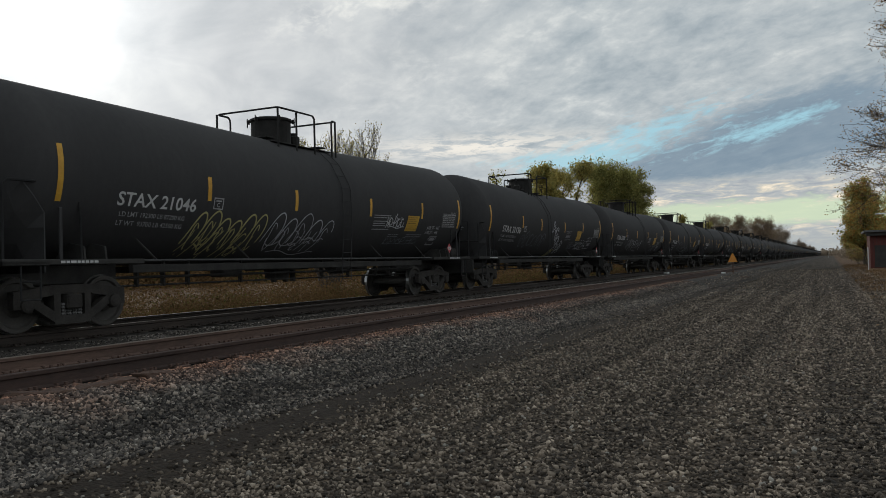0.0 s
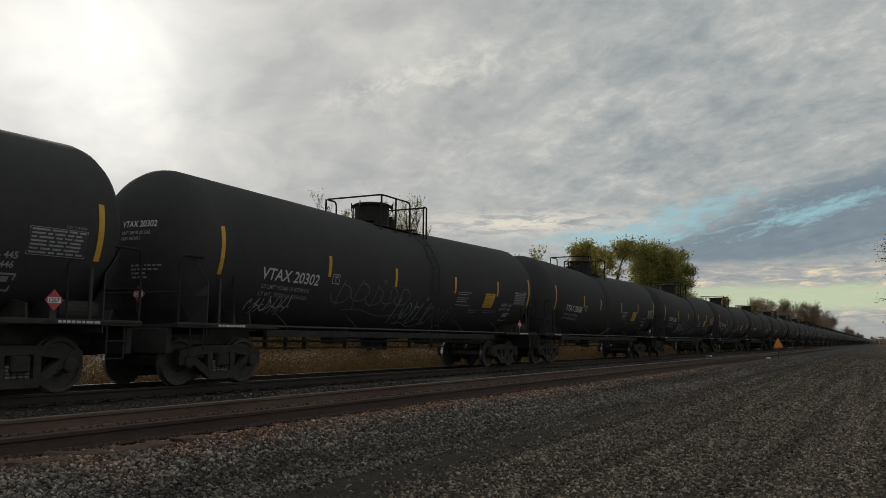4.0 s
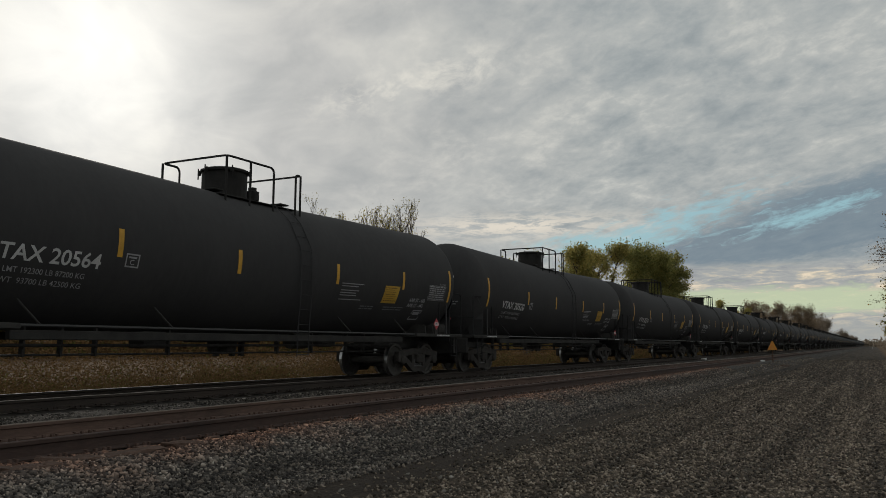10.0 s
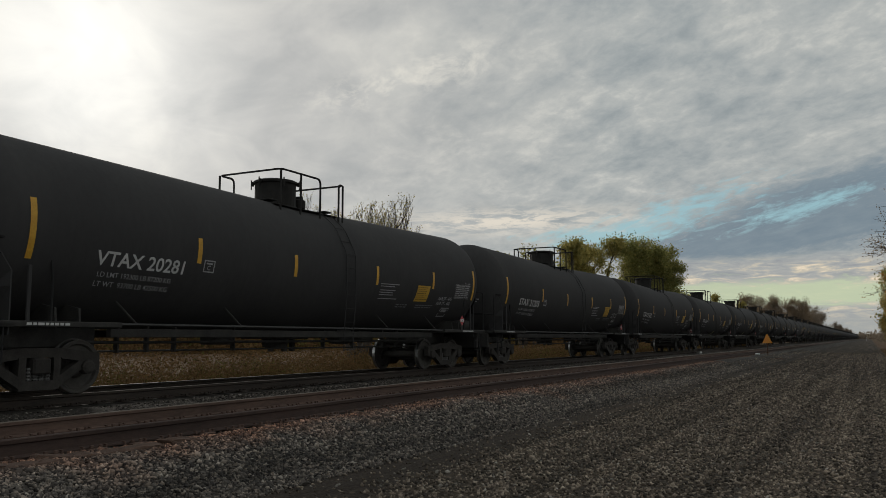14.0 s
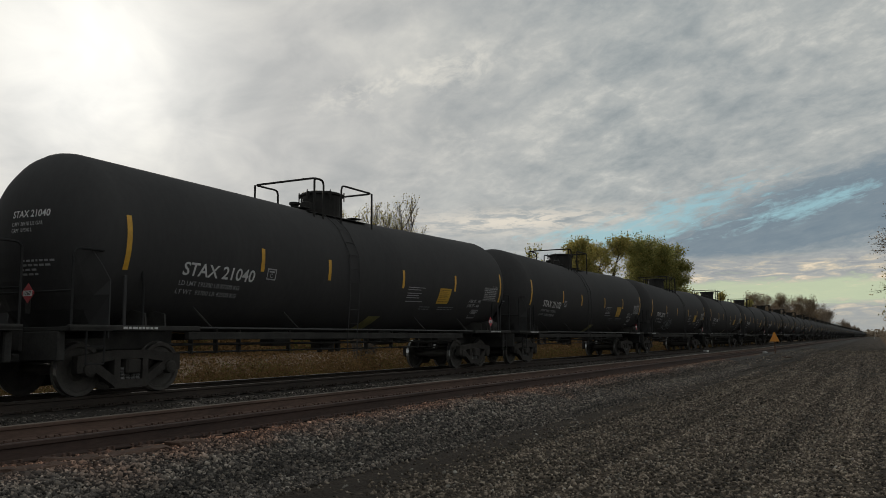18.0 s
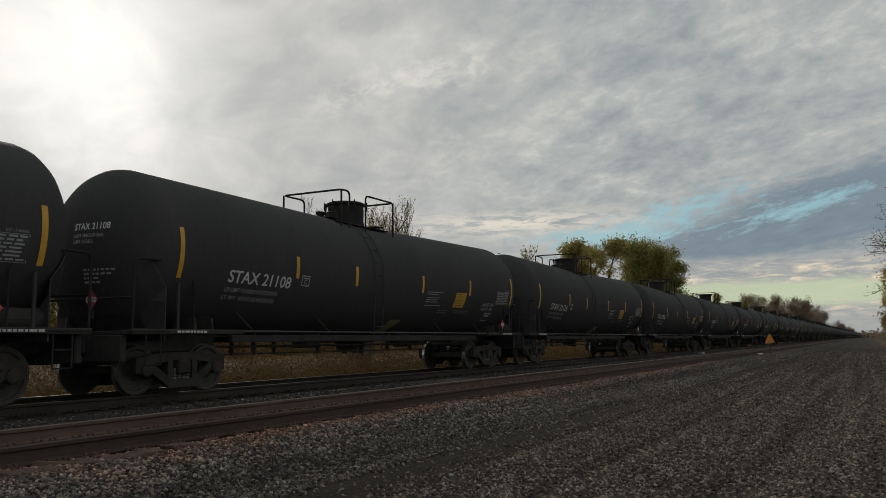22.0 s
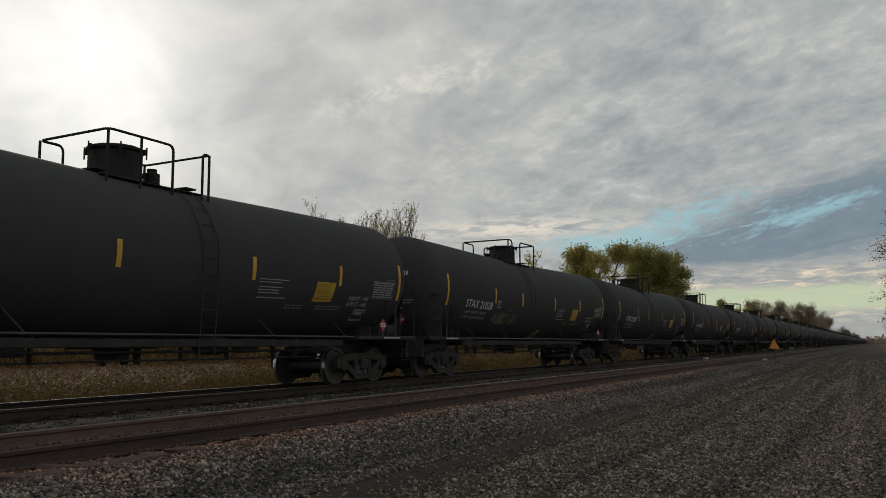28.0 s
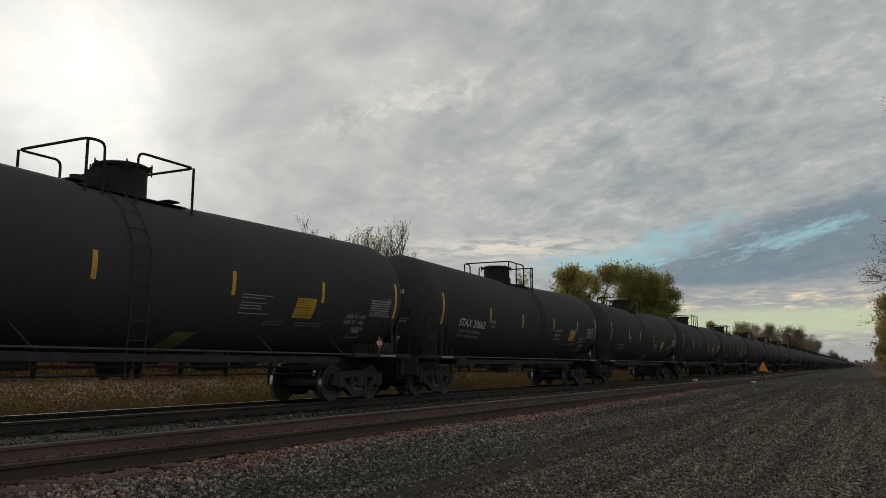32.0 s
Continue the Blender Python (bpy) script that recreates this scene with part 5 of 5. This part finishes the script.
def build_trees():
    bare = build_tree("bare_tree", 3, 9.6, 3.1, "leaf_yellow", 7000, 0.05, "nearly bare multi-stemmed tree behind the railway", stems=13, spread=0.40, rise=0.5, clump=0.10, depth=4, kids=(3, 4), bole=0.3)
    bare.matrix_basis = pose(-25.1, 38.1, 0)
    plant(bare, -31.0, 64.0, 20, 0.75)
    thin = build_tree("slender_tree", 11, 10.8, 2.6, [("leaf_yellow", 0.5), ("leaf_green", 0.5)], 1500, 0.14, "slender tree with sparse yellowing leaves", stems=2, spread=0.5, rise=0.4, clump=0.25)
    thin.matrix_basis = pose(-30.0, 75.0, 0)
    plant(thin, -33.0, 84.0, 90, 0.98)
    yellow = build_tree("yellowing_tree", 21, 15.4, 2.9, [("leaf_yellow", 0.75), ("leaf_green", 0.25)], 7500, 0.17, "tree with yellow green autumn leaves", stems=2, spread=0.55, rise=0.5, clump=0.42, bole=0.2, exact=True, tufts=260)
    yellow.matrix_basis = pose(-38.6, 116.0, 0)
    plant(yellow, -36.0, 114.0, 70, 1.0)
    plant(yellow, -37.2, 121.0, 190, 1.03)
    plant(yellow, -31.0, 182.0, 130, 0.70)
    plant(yellow, -27.5, 196.0, 40, 0.62)
    green = build_tree("green_tree", 31, 17.0, 4.5, [("leaf_green", 0.85), ("leaf_yellow", 0.15)], 25000, 0.165, "full green tree turning yellow behind the train", spread=0.6, rise=0.3, clump=0.55, kids=(3, 5), bole=0.15, exact=True, tufts=700)
    green.matrix_basis = pose(-31.6, 125.5, 0)
    plant(green, -29.0, 127.5, 130, 0.93)
    plant(green, -27.4, 129.0, 220, 0.80)
    plant(green, -33.4, 132.0, 300, 0.93)
    plant(green, -30.2, 136.0, 20, 0.98)
    brown = build_tree("bare_brown_tree", 41, 15.5, 5.5, [("leaf_hazed", 0.6), ("leaf_brown", 0.4)], 9000, 0.20, "far brown tree with most leaves fallen", stems=3, spread=0.55, rise=0.35, clump=0.5)
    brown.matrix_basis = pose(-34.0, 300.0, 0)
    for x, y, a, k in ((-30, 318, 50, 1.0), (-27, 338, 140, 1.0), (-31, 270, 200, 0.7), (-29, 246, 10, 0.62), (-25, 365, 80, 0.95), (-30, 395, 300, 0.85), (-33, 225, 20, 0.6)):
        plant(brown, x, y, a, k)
    # distant crowns wear the leaf colour already paled for haze
    far = build_tree("distant_tree", 51, 22.0, 8.0, [("leaf_hazed", 1.0)], 6000, 0.40, "hazy distant tree at the end of the line", stems=2, spread=0.6, rise=0.2, clump=1.1, bole=0.08)
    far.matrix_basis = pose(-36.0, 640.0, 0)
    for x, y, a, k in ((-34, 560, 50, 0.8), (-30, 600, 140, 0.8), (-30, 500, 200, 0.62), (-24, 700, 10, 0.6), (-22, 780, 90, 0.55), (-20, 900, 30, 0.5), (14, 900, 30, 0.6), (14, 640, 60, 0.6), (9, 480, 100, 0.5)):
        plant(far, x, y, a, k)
    # the wood beyond the red shed
    autumn = build_tree("autumn_tree", 61, 11.0, 3.9, [("leaf_green", 0.55), ("leaf_yellow", 0.1), ("leaf_orange", 0.35)], 12000, 0.13, "green and orange autumn tree beside the gravel road", spread=0.6, rise=0.25, clump=0.32, bole=0.1)
    autumn.matrix_basis = pose(3.7, 112.0, 0)
    plant(autumn, 4.9, 128.0, 80, 0.9)
    plant(autumn, 9.0, 122.0, 280, 1.25)
    plant(autumn, 13.0, 116.0, 30, 1.3)
    plant(autumn, 5.6, 150.0, 160, 1.1)
    plant(autumn, 6.4, 190.0, 20, 1.25)
    plant(autumn, 7.5, 260.0, 20, 1.5)
    plant(autumn, 8.0, 360.0, 60, 1.7)
    for x, y, a, k in ((-52, 20, 10, 0.62), (-55, 27, 130, 0.7), (-51, 34, 220, 0.62), (-56, 42, 60, 0.7), (-52, 50, 300, 0.6), (-55, 60, 170, 0.66), (-53, 12, 20, 0.64)):
        plant(autumn, x, y, a, k, "green and orange autumn tree at the field edge")
    rust = build_tree("orange_tree", 71, 11.5, 4.2, [("leaf_orange", 0.5), ("leaf_brown", 0.3), ("leaf_green", 0.2)], 12000, 0.13, "orange autumn tree behind the red shed", spread=0.6, rise=0.25, clump=0.5, bole=0.1)
    rust.matrix_basis = pose(9.5, 100.0, 0)
    plant(rust, 12.0, 118.0, 60, 1.25)
    plant(rust, 15.5, 98.0, 200, 1.1)
    # the large tree whose boughs hang over the road
    big = build_tree("large_bare_tree", 81, 14.0, 8.6, [("leaf_brown", 0.75), ("leaf_orange", 0.25)], 90000, 0.04, "large tree with bare twigs and few small leaves", spread=0.5, rise=-0.08, depth=5, clump=0.1, kids=(4, 5), bole=0.42, twig=0.008)
    big.matrix_basis = pose(9.2, 40.0, bed(9.2))


build_trees()


def blades(name, seed, xs, ys, count, height, width, material, label, near_bias=1.6, tuft=1):
    """Standing weeds as many narrow leaning blades, each tapering to a tip."""
    g = np.random.default_rng(seed)
    x = g.uniform(xs[0], xs[1], count)
    y = ys[0] + (ys[1] - ys[0]) * g.uniform(0, 1, count) ** near_bias
    patchy = 0.65 + 0.5 * np.sin(x * 1.3 + 3 * np.sin(y * 0.23)) * np.sin(y * 0.61 + x * 0.4)
    h = height * g.uniform(0.45, 1.15, count) * np.clip(patchy, 0.35, 1.2)
    z = np.interp(x, [-56, -24, -18.2, -16.6, -15.4, 1.2, 3.0, 12], [1.0, -0.05, -0.1, 0.0, 0.28, 0.05, 0.12, 0.2]) - 0.03
    a = g.uniform(0, np.pi, count)
    w = width * g.uniform(0.6, 1.4, count) * (0.6 + y / 60)
    lean = g.normal(0, 0.22, (count, 2)) * h[:, None]
    dx, dy = np.cos(a) * w / 2, np.sin(a) * w / 2
    v = np.stack([np.stack([x - dx, y - dy, z], 1), np.stack([x + dx, y + dy, z], 1),
                  np.stack([x + dx * 0.8 + lean[:, 0] * 0.6, y + dy * 0.8 + lean[:, 1] * 0.6, z + h * 0.65], 1),
                  np.stack([x + lean[:, 0] * 1.2, y + lean[:, 1] * 1.2, z + h], 1)], 1).reshape(-1, 3)
    ob = new(name, fast_mesh(name, v, np.arange(count * 4).reshape(-1, 4), M[material]))
    return tagged(ob, label, "weeds", kind="stuff")


blades("dry_grass", 1, (-21.0, -16.2), (6, 110), 26000, 0.36, 0.007, "weeds", "dry orange brown grass beside the railway", 1.8)

blades("green_weeds", 2, (-22.0, -16.8), (6, 110), 12000, 0.42, 0.008, "weeds_green", "green and olive weeds among the dry grass", 1.8)
blades("verge_grass", 5, (1.1, 9.0), (9, 120), 30000, 0.16, 0.02, "weeds", "short brown grass on the road verge", 1.8)


def leaf_band(name, seed, xs, ys, count, height, size, material, label, bias=1.7):
    """Low leafy growth: many small leaves heaped into uneven clumps."""
    g = np.random.default_rng(seed)
    n = 900
    cx, cy = g.uniform(xs[0], xs[1], n), ys[0] + (ys[1] - ys[0]) * g.uniform(0, 1, n) ** bias
    ch = height * g.uniform(0.35, 1.0, n)
    i = g.integers(0, n, count)
    r = g.normal(0, 0.45, (count, 2)) * (0.5 + ch[i] * 0.6)[:, None]
    z = np.interp(cx[i] + r[:, 0], [-85, -56, -24, -18.2, -16.6, -15.4, -14.6, 1.2, 3, 12], [2.4, 1.0, -0.05, -0.1, 0.0, 0.3, 0.385, 0.05, 0.12, 0.2]) - 0.03 + ch[i] * np.abs(g.uniform(0, 1, count)) ** 0.7 * np.exp(-(r ** 2).sum(1) * 0.7)
    c = np.stack([cx[i] + r[:, 0], cy[i] + r[:, 1], z], 1)
    a = g.normal(size=(count, 3))
    a /= np.linalg.norm(a, axis=1)[:, None]
    b = np.cross(a, g.normal(size=(count, 3)))
    b /= np.linalg.norm(b, axis=1)[:, None]
    s = (size * g.uniform(0.5, 1.4, count) * (0.7 + c[:, 1] / 70))[:, None]
    v = np.stack([c - a * s, c + b * s * 0.5, c + a * s, c - b * s * 0.5], 1).reshape(-1, 3)
    return tagged(new(name, fast_mesh(name, v, np.arange(count * 4).reshape(-1, 4), M[material])), label, "weeds", kind="stuff")


leaf_band("leafy_weeds", 21, (-20.5, -15.3), (5, 120), 170000, 1.25, 0.032, "weeds", "low orange brown leafy weeds behind the train")
leaf_band("rust_weeds", 32, (-21.0, -15.8), (5, 120), 20000, 1.45, 0.05, "weeds_pale", "brown stalky weeds among the orange ones")
leaf_band("olive_weeds", 22, (-21.0, -15.5), (5, 120), 60000, 1.2, 0.034, "weeds_green", "low olive weeds behind the train")
leaf_band("seed_heads", 23, (-34.0, -21.0), (6, 160), 60000, 1.9, 0.045, "weeds", "dry brown seed heads behind the weeds")
leaf_band("scrub", 24, (-56.0, -40.0), (-10, 330), 100000, 3.4, 0.14, "weeds", "brown scrub along the far field edge", 1.5)
leaf_band("green_scrub", 25, (-58.0, -41.0), (-10, 330), 40000, 3.0, 0.14, "weeds_green", "green scrub along the far field edge", 1.5)
# these far thickets and the wood use the same haze-paled leaf colour
leaf_band("far_thicket", 27, (-60.0, -24.0), (200, 1100), 40000, 6.0, 0.16, "leaf_hazed", "brown thicket under the distant trees", 1.6)
leaf_band("road_thicket", 28, (5.5, 30.0), (110, 1000), 40000, 4.5, 0.12, "leaf_hazed", "brown thicket beside the far road", 1.8)
leaf_band("far_wood", 29, (-70.0, 60.0), (1000, 1300), 16000, 13.0, 0.16, "leaf_hazed", "low hazy wood closing the end of the line", 1.0)
leaf_band("fallen_leaves", 26, (1.3, 9.0), (8, 110), 9000, 0.12, 0.03, "leaf_brown", "fallen orange leaves on the verge")


def build_brush():
    """Low scrub along the far side of the line."""
    proto = build_tree("shrub", 91, 3.2, 1.7, [("leaf_brown", 0.5), ("leaf_orange", 0.15), ("leaf_green", 0.35)], 1500, 0.10, "brown autumn shrub behind the weeds", stems=3, spread=0.6, rise=0.35, depth=2, clump=0.3, kids=(2, 3), bole=0.1)
    proto.matrix_basis = pose(-46.0, 30.0, 0)
    tagged(proto, category="shrub", group="shrubs behind the railway")
    rnd = random.Random(5)
    for i in range(46):
        y = 18 + 4.2 * i + rnd.uniform(-1.5, 1.5)
        plant(proto, -46 - rnd.uniform(0, 14), y, rnd.uniform(0, 360), rnd.uniform(0.8, 1.5))
    for i in range(10):
        plant(proto, 3.2 + rnd.uniform(0, 5), 92 + 8 * i, rnd.uniform(0, 360), rnd.uniform(0.5, 0.9))


build_brush()

# ---------------------------------------------------------------- things by the line
def build_sign(x, y):
    root = tagged(new("warning_sign"), "orange triangular track sign on a short post", "sign")
    root.matrix_basis = pose(x, y, bed(x))
    bm = bmesh.new()
    box(bm, (-0.035, -0.03, -0.2), (0.035, 0.03, 0.90), 0.006)
    part("post", bm, M["tie"], root)
    bm = bmesh.new()
    q = [(-0.32, 0.84), (0.32, 0.84), (0.03, 1.46), (-0.03, 1.46)]
    v = [[bm.verts.new((a, d, z)) for a, z in q] for d in (-0.045, -0.032)]
    bm.faces.new(v[0])
    bm.faces.new(v[1][::-1])
    for i in range(4):
        bm.faces.new((v[0][i], v[1][i], v[1][(i + 1) % 4], v[0][(i + 1) % 4]))
    bmesh.ops.recalc_face_normals(bm, faces=bm.faces[:])
    part("panel", bm, M["orange"], root, "orange triangular panel")


build_sign(-6.19, 59.7)


def build_litter():
    """White blocks lying beside the rails."""
    rnd = random.Random(9)
    for x, y, s in ((-6.83, 59.6, 0.17), (-11.4, 63.5, 0.22)):
        bm = bmesh.new()
        box(bm, (-s, -s * 0.5, 0), (s, s * 0.5, s * 0.6), s * 0.12)
        for v in bm.verts:
            v.co += Vector((rnd.uniform(-1, 1), rnd.uniform(-1, 1), rnd.uniform(-1, 1))) * s * 0.08
        ob = part("block", bm, M["decal_white"])
        ob.matrix_basis = pose(x, y, bed(x) - 0.01, 0, 0, rnd.uniform(0, 180))
        tagged(ob, "whitish broken block lying on the ballast", "debris")


build_litter()


def build_planks():
    """Rotten pieces of old ties beside the near rail."""
    rnd = random.Random(4)
    for x, y, half, turn, tilt in ((-6.78, 5.35, 0.30, 62, 3), (-6.62, 5.95, 0.34, 80, -2), (-6.74, 6.75, 0.26, 96, 4), (-6.66, 4.75, 0.36, 85, 2), (-5.7, 59.2, 0.55, 20, 2)):
        bm = bmesh.new()
        box(bm, (-half, -0.11, 0), (half, 0.11, 0.065), 0.02)
        bmesh.ops.subdivide_edges(bm, edges=[e for e in bm.edges if e.calc_length() > 0.3], cuts=5)
        for v in bm.verts:
            v.co += Vector((rnd.uniform(-1, 1) * 0.02, rnd.uniform(-1, 1) * 0.018, rnd.uniform(-1, 1) * 0.010))
        ob = part("broken_plank", bm, M["tie"])
        ob.matrix_basis = pose(x, y, bed(x) - 0.02, 0, tilt, turn)
        tagged(ob, "rotten reddish brown tie plank lying on the ballast", "plank", "rotten tie planks")


build_planks()


def build_post(x, y, h, name, label):
    bm = bmesh.new()
    tube(bm, [(0, 0, -0.2), (0, 0, h)], 0.04, 8)
    ob = part(name, bm, M["white"])
    ob.matrix_basis = pose(x, y, bed(x))
    tagged(ob, label, "post")


build_post(2.8, 78.0, 1.95, "white_post", "thin white post in front of the red shed")
build_post(-1.4, 420.0, 2.2, "marker_post", "small white marker post far along the road")


def build_shed():
    x0, y0, wide, deep, high = 3.2, 84.0, 11.0, 7.0, 3.6
    root = tagged(new("shed"), "red board-sided shed with a low grey roof", "shed")
    root.matrix_basis = pose(x0, y0, bed(x0))
    bm = bmesh.new()
    box(bm, (0.06, 0.06, -0.3), (wide - 0.06, deep, high - 0.3))
    part("wall", bm, M["shed_dark"], root)
    bm = bmesh.new()
    box(bm, (0, 0, 0), (0.26, 0.06, high - 0.32), 0.008)
    board = part("board", bm, M["shed_red"], root)
    for i in range(1, int(wide / 0.28)):
        again(board, pose(0.28 * i, 0, 0), root)
    for i in range(int(deep / 0.28)):
        again(board, pose(0.06, 0.3 + 0.28 * i, 0, 0, 0, 90), root)
    bm = bmesh.new()
    box(bm, (-0.5, -0.7, high - 0.3), (wide + 0.4, deep + 0.4, high - 0.12), 0.02)
    part("roof", bm, M["shed_roof"], root, "grey metal roof edge")
    bm = bmesh.new()
    box(bm, (-0.3, -0.5, high - 0.62), (wide + 0.2, 0.0, high - 0.3))
    part("eave", bm, M["shed_dark"], root)
    bm = bmesh.new()
    box(bm, (3.2, 1.5, high - 0.12), (wide - 1, deep - 1, high + 0.75), 0.02)
    up = part("roof_house", bm, M["shed_dark"], root)
    bm = bmesh.new()
    box(bm, (2.9, 1.2, high + 0.75), (wide - 0.7, deep - 0.7, high + 0.9), 0.02)
    part("upper_roof", bm, M["shed_roof"], up)
    bm = bmesh.new()
    box(bm, (0.35, -0.03, 0.1), (1.25, 0.0, 2.1), 0.005)
    part("door", bm, M["shed_dark"], root, "dark shed door")
    bm = bmesh.new()
    tube(bm, [(2.05, 1.2, high - 0.2), (2.05, 1.2, high + 2.1)], 0.06, 8)
    tube(bm, [(0.55, 1.2, high + 1.4), (2.3, 1.2, high + 1.4)], 0.05, 8)
    part("mast", bm, M["decal_white"], root, "pale wooden mast with a crossbar")


build_shed()


# ---------------------------------------------------------------- loose stone
def scatter(name, seed, count, xs, ys, size, material, label, bias=1.7, sides="ico", keep=None):
    """Broken stones lying on the ground, each its own lump."""
    g = np.random.default_rng(seed)
    x = g.uniform(xs[0], xs[1], count)
    y = ys[0] + (ys[1] - ys[0]) * g.uniform(0, 1, count) ** bias
    if keep is not None:
        k = keep(x, y, g)
        x, y = x[k], y[k]
    n = len(x)
    z = np.array([bed(a) + bump_at(a, b) for a, b in zip(x, y)])
    if sides == "ico":
        p = (1 + 5 ** 0.5) / 2
        base = np.array([(-1, p, 0), (1, p, 0), (-1, -p, 0), (1, -p, 0), (0, -1, p), (0, 1, p), (0, -1, -p), (0, 1, -p), (p, 0, -1), (p, 0, 1), (-p, 0, -1), (-p, 0, 1)], float) / 1.902
        tri = np.array([(0, 11, 5), (0, 5, 1), (0, 1, 7), (0, 7, 10), (0, 10, 11), (1, 5, 9), (5, 11, 4), (11, 10, 2), (10, 7, 6), (7, 1, 8), (3, 9, 4), (3, 4, 2), (3, 2, 6), (3, 6, 8), (3, 8, 9), (4, 9, 5), (2, 4, 11), (6, 2, 10), (8, 6, 7), (9, 8, 1)])
    else:
        base = np.array([(1, 0, 0), (-1, 0, 0), (0, 1, 0), (0, -1, 0), (0, 0, 1), (0, 0, -1)], float)
        tri = np.array([(0, 2, 4), (2, 1, 4), (1, 3, 4), (3, 0, 4), (2, 0, 5), (1, 2, 5), (3, 1, 5), (0, 3, 5)])
    m = len(base)
    v = base[None] * g.uniform(0.72, 1.22, (n, m, 1)) * (size * g.lognormal(0, 0.25, (n, 1, 1))) * np.stack([g.uniform(0.9, 1.4, n), g.uniform(0.7, 1.1, n), g.uniform(0.5, 0.9, n)], 1)[:, None, :]
    q = g.normal(size=(n, 4)) * np.array([1, 0.35, 0.35, 1])
    q /= np.linalg.norm(q, axis=1)[:, None]
    w, a, b, c = q.T
    rot = np.stack([1 - 2 * (b * b + c * c), 2 * (a * b - w * c), 2 * (a * c + w * b), 2 * (a * b + w * c), 1 - 2 * (a * a + c * c), 2 * (b * c - w * a), 2 * (a * c - w * b), 2 * (b * c + w * a), 1 - 2 * (a * a + b * b)], 1).reshape(n, 3, 3)
    v = np.einsum("nij,nmj->nmi", rot, v) + np.stack([x, y, z + size * g.uniform(-0.1, 0.55, n)], 1)[:, None, :]
    f = (tri[None] + (np.arange(n) * m)[:, None, None]).reshape(-1, 3)
    ob = new(name, fast_mesh(name, v.reshape(-1, 3), f, M[material]))
    return tagged(ob, label, "stones", kind="stuff")


def off_ties(x, y, g):
    """Leave the tie ends partly bare."""
    on = (np.abs((y + 4 + 0.26) % 0.52 - 0.26) < 0.10) & (x < -6.5)
    return ~on | (g.uniform(0, 1, len(x)) < np.where(y < 7.5, 0.3, 0.8))


def off_rut(x, y, g):
    """Few loose stones in the packed wheel track."""
    return g.uniform(0, 1, len(x)) > 0.93 * np.exp(-((x + 4.95 - 0.12 * np.sin(y * 0.35)) / 0.55) ** 2)


scatter("ballast_stones", 1, 66000, (-6.95, -5.2), (3.5, 42), 0.0218, "ballast", "grey broken ballast stones on the track shoulder", 1.8, "octa", off_ties)
scatter("ballast_between", 2, 30000, (-11.4, -8.9), (5, 50), 0.022, "dark_ballast", "grey ballast stones between the two tracks", 1.6, "octa")
scatter("road_gravel", 3, 100000, (-5.3, 2.2), (3.5, 34), 0.0195, "gravel", "loose gravel on the road beside the track", 1.7, "octa", off_rut)
scatter("far_gravel", 5, 26000, (-6.2, 2.6), (20, 95), 0.030, "gravel", "coarse brown gravel along the far road", 1.3, "octa", off_rut)
scatter("near_gravel", 6, 14000, (-5.3, 2.2), (-9, 3.5), 0.0195, "gravel", "loose gravel on the road behind the viewer", 1.0, "octa", off_rut)
scatter("near_ballast", 7, 7000, (-6.95, -5.2), (-9, 3.5), 0.0245, "ballast", "grey ballast stones along the track shoulder", 1.0, "octa", off_ties)
scatter("pale_stones", 4, 1500, (-6.6, 1.0), (3.5, 40), 0.018, "pale_stone", "scattered pale stones among the gravel", 1.6)


# ---------------------------------------------------------------- movement
def run_of_train(t):
    """How far the train has come at t seconds; it gathers speed slowly."""
    return 13.2025 * t + 0.00579 * t * t + 0.00009 * t ** 3


def motions():
    times = [2.0 * i for i in range(17)]
    for k, car in TRAIN:
        y = FIRST_Y + PITCH * k
        walk(car, [(t, pose(FAR_X, y - run_of_train(t), RAIL)) for t in times])
    # all wheel pairs roll alike: one set of keys serves them all
    wheels = [o for k, car in TRAIN for o in car.children_recursive if o.name.startswith("wheelset")]
    n = 32 * FPS
    walk(wheels[0], [(i / FPS, pose(0, 0, 0, math.degrees(run_of_train(i / FPS) / 0.457) % 360)) for i in range(n + 1)])
    keys = wheels[0].animation_data
    for o in wheels[1:]:
        o.rotation_mode = "QUATERNION"
        d = o.animation_data_create()
        d.action = keys.action
        d.action_slot = keys.action_slot


motions()
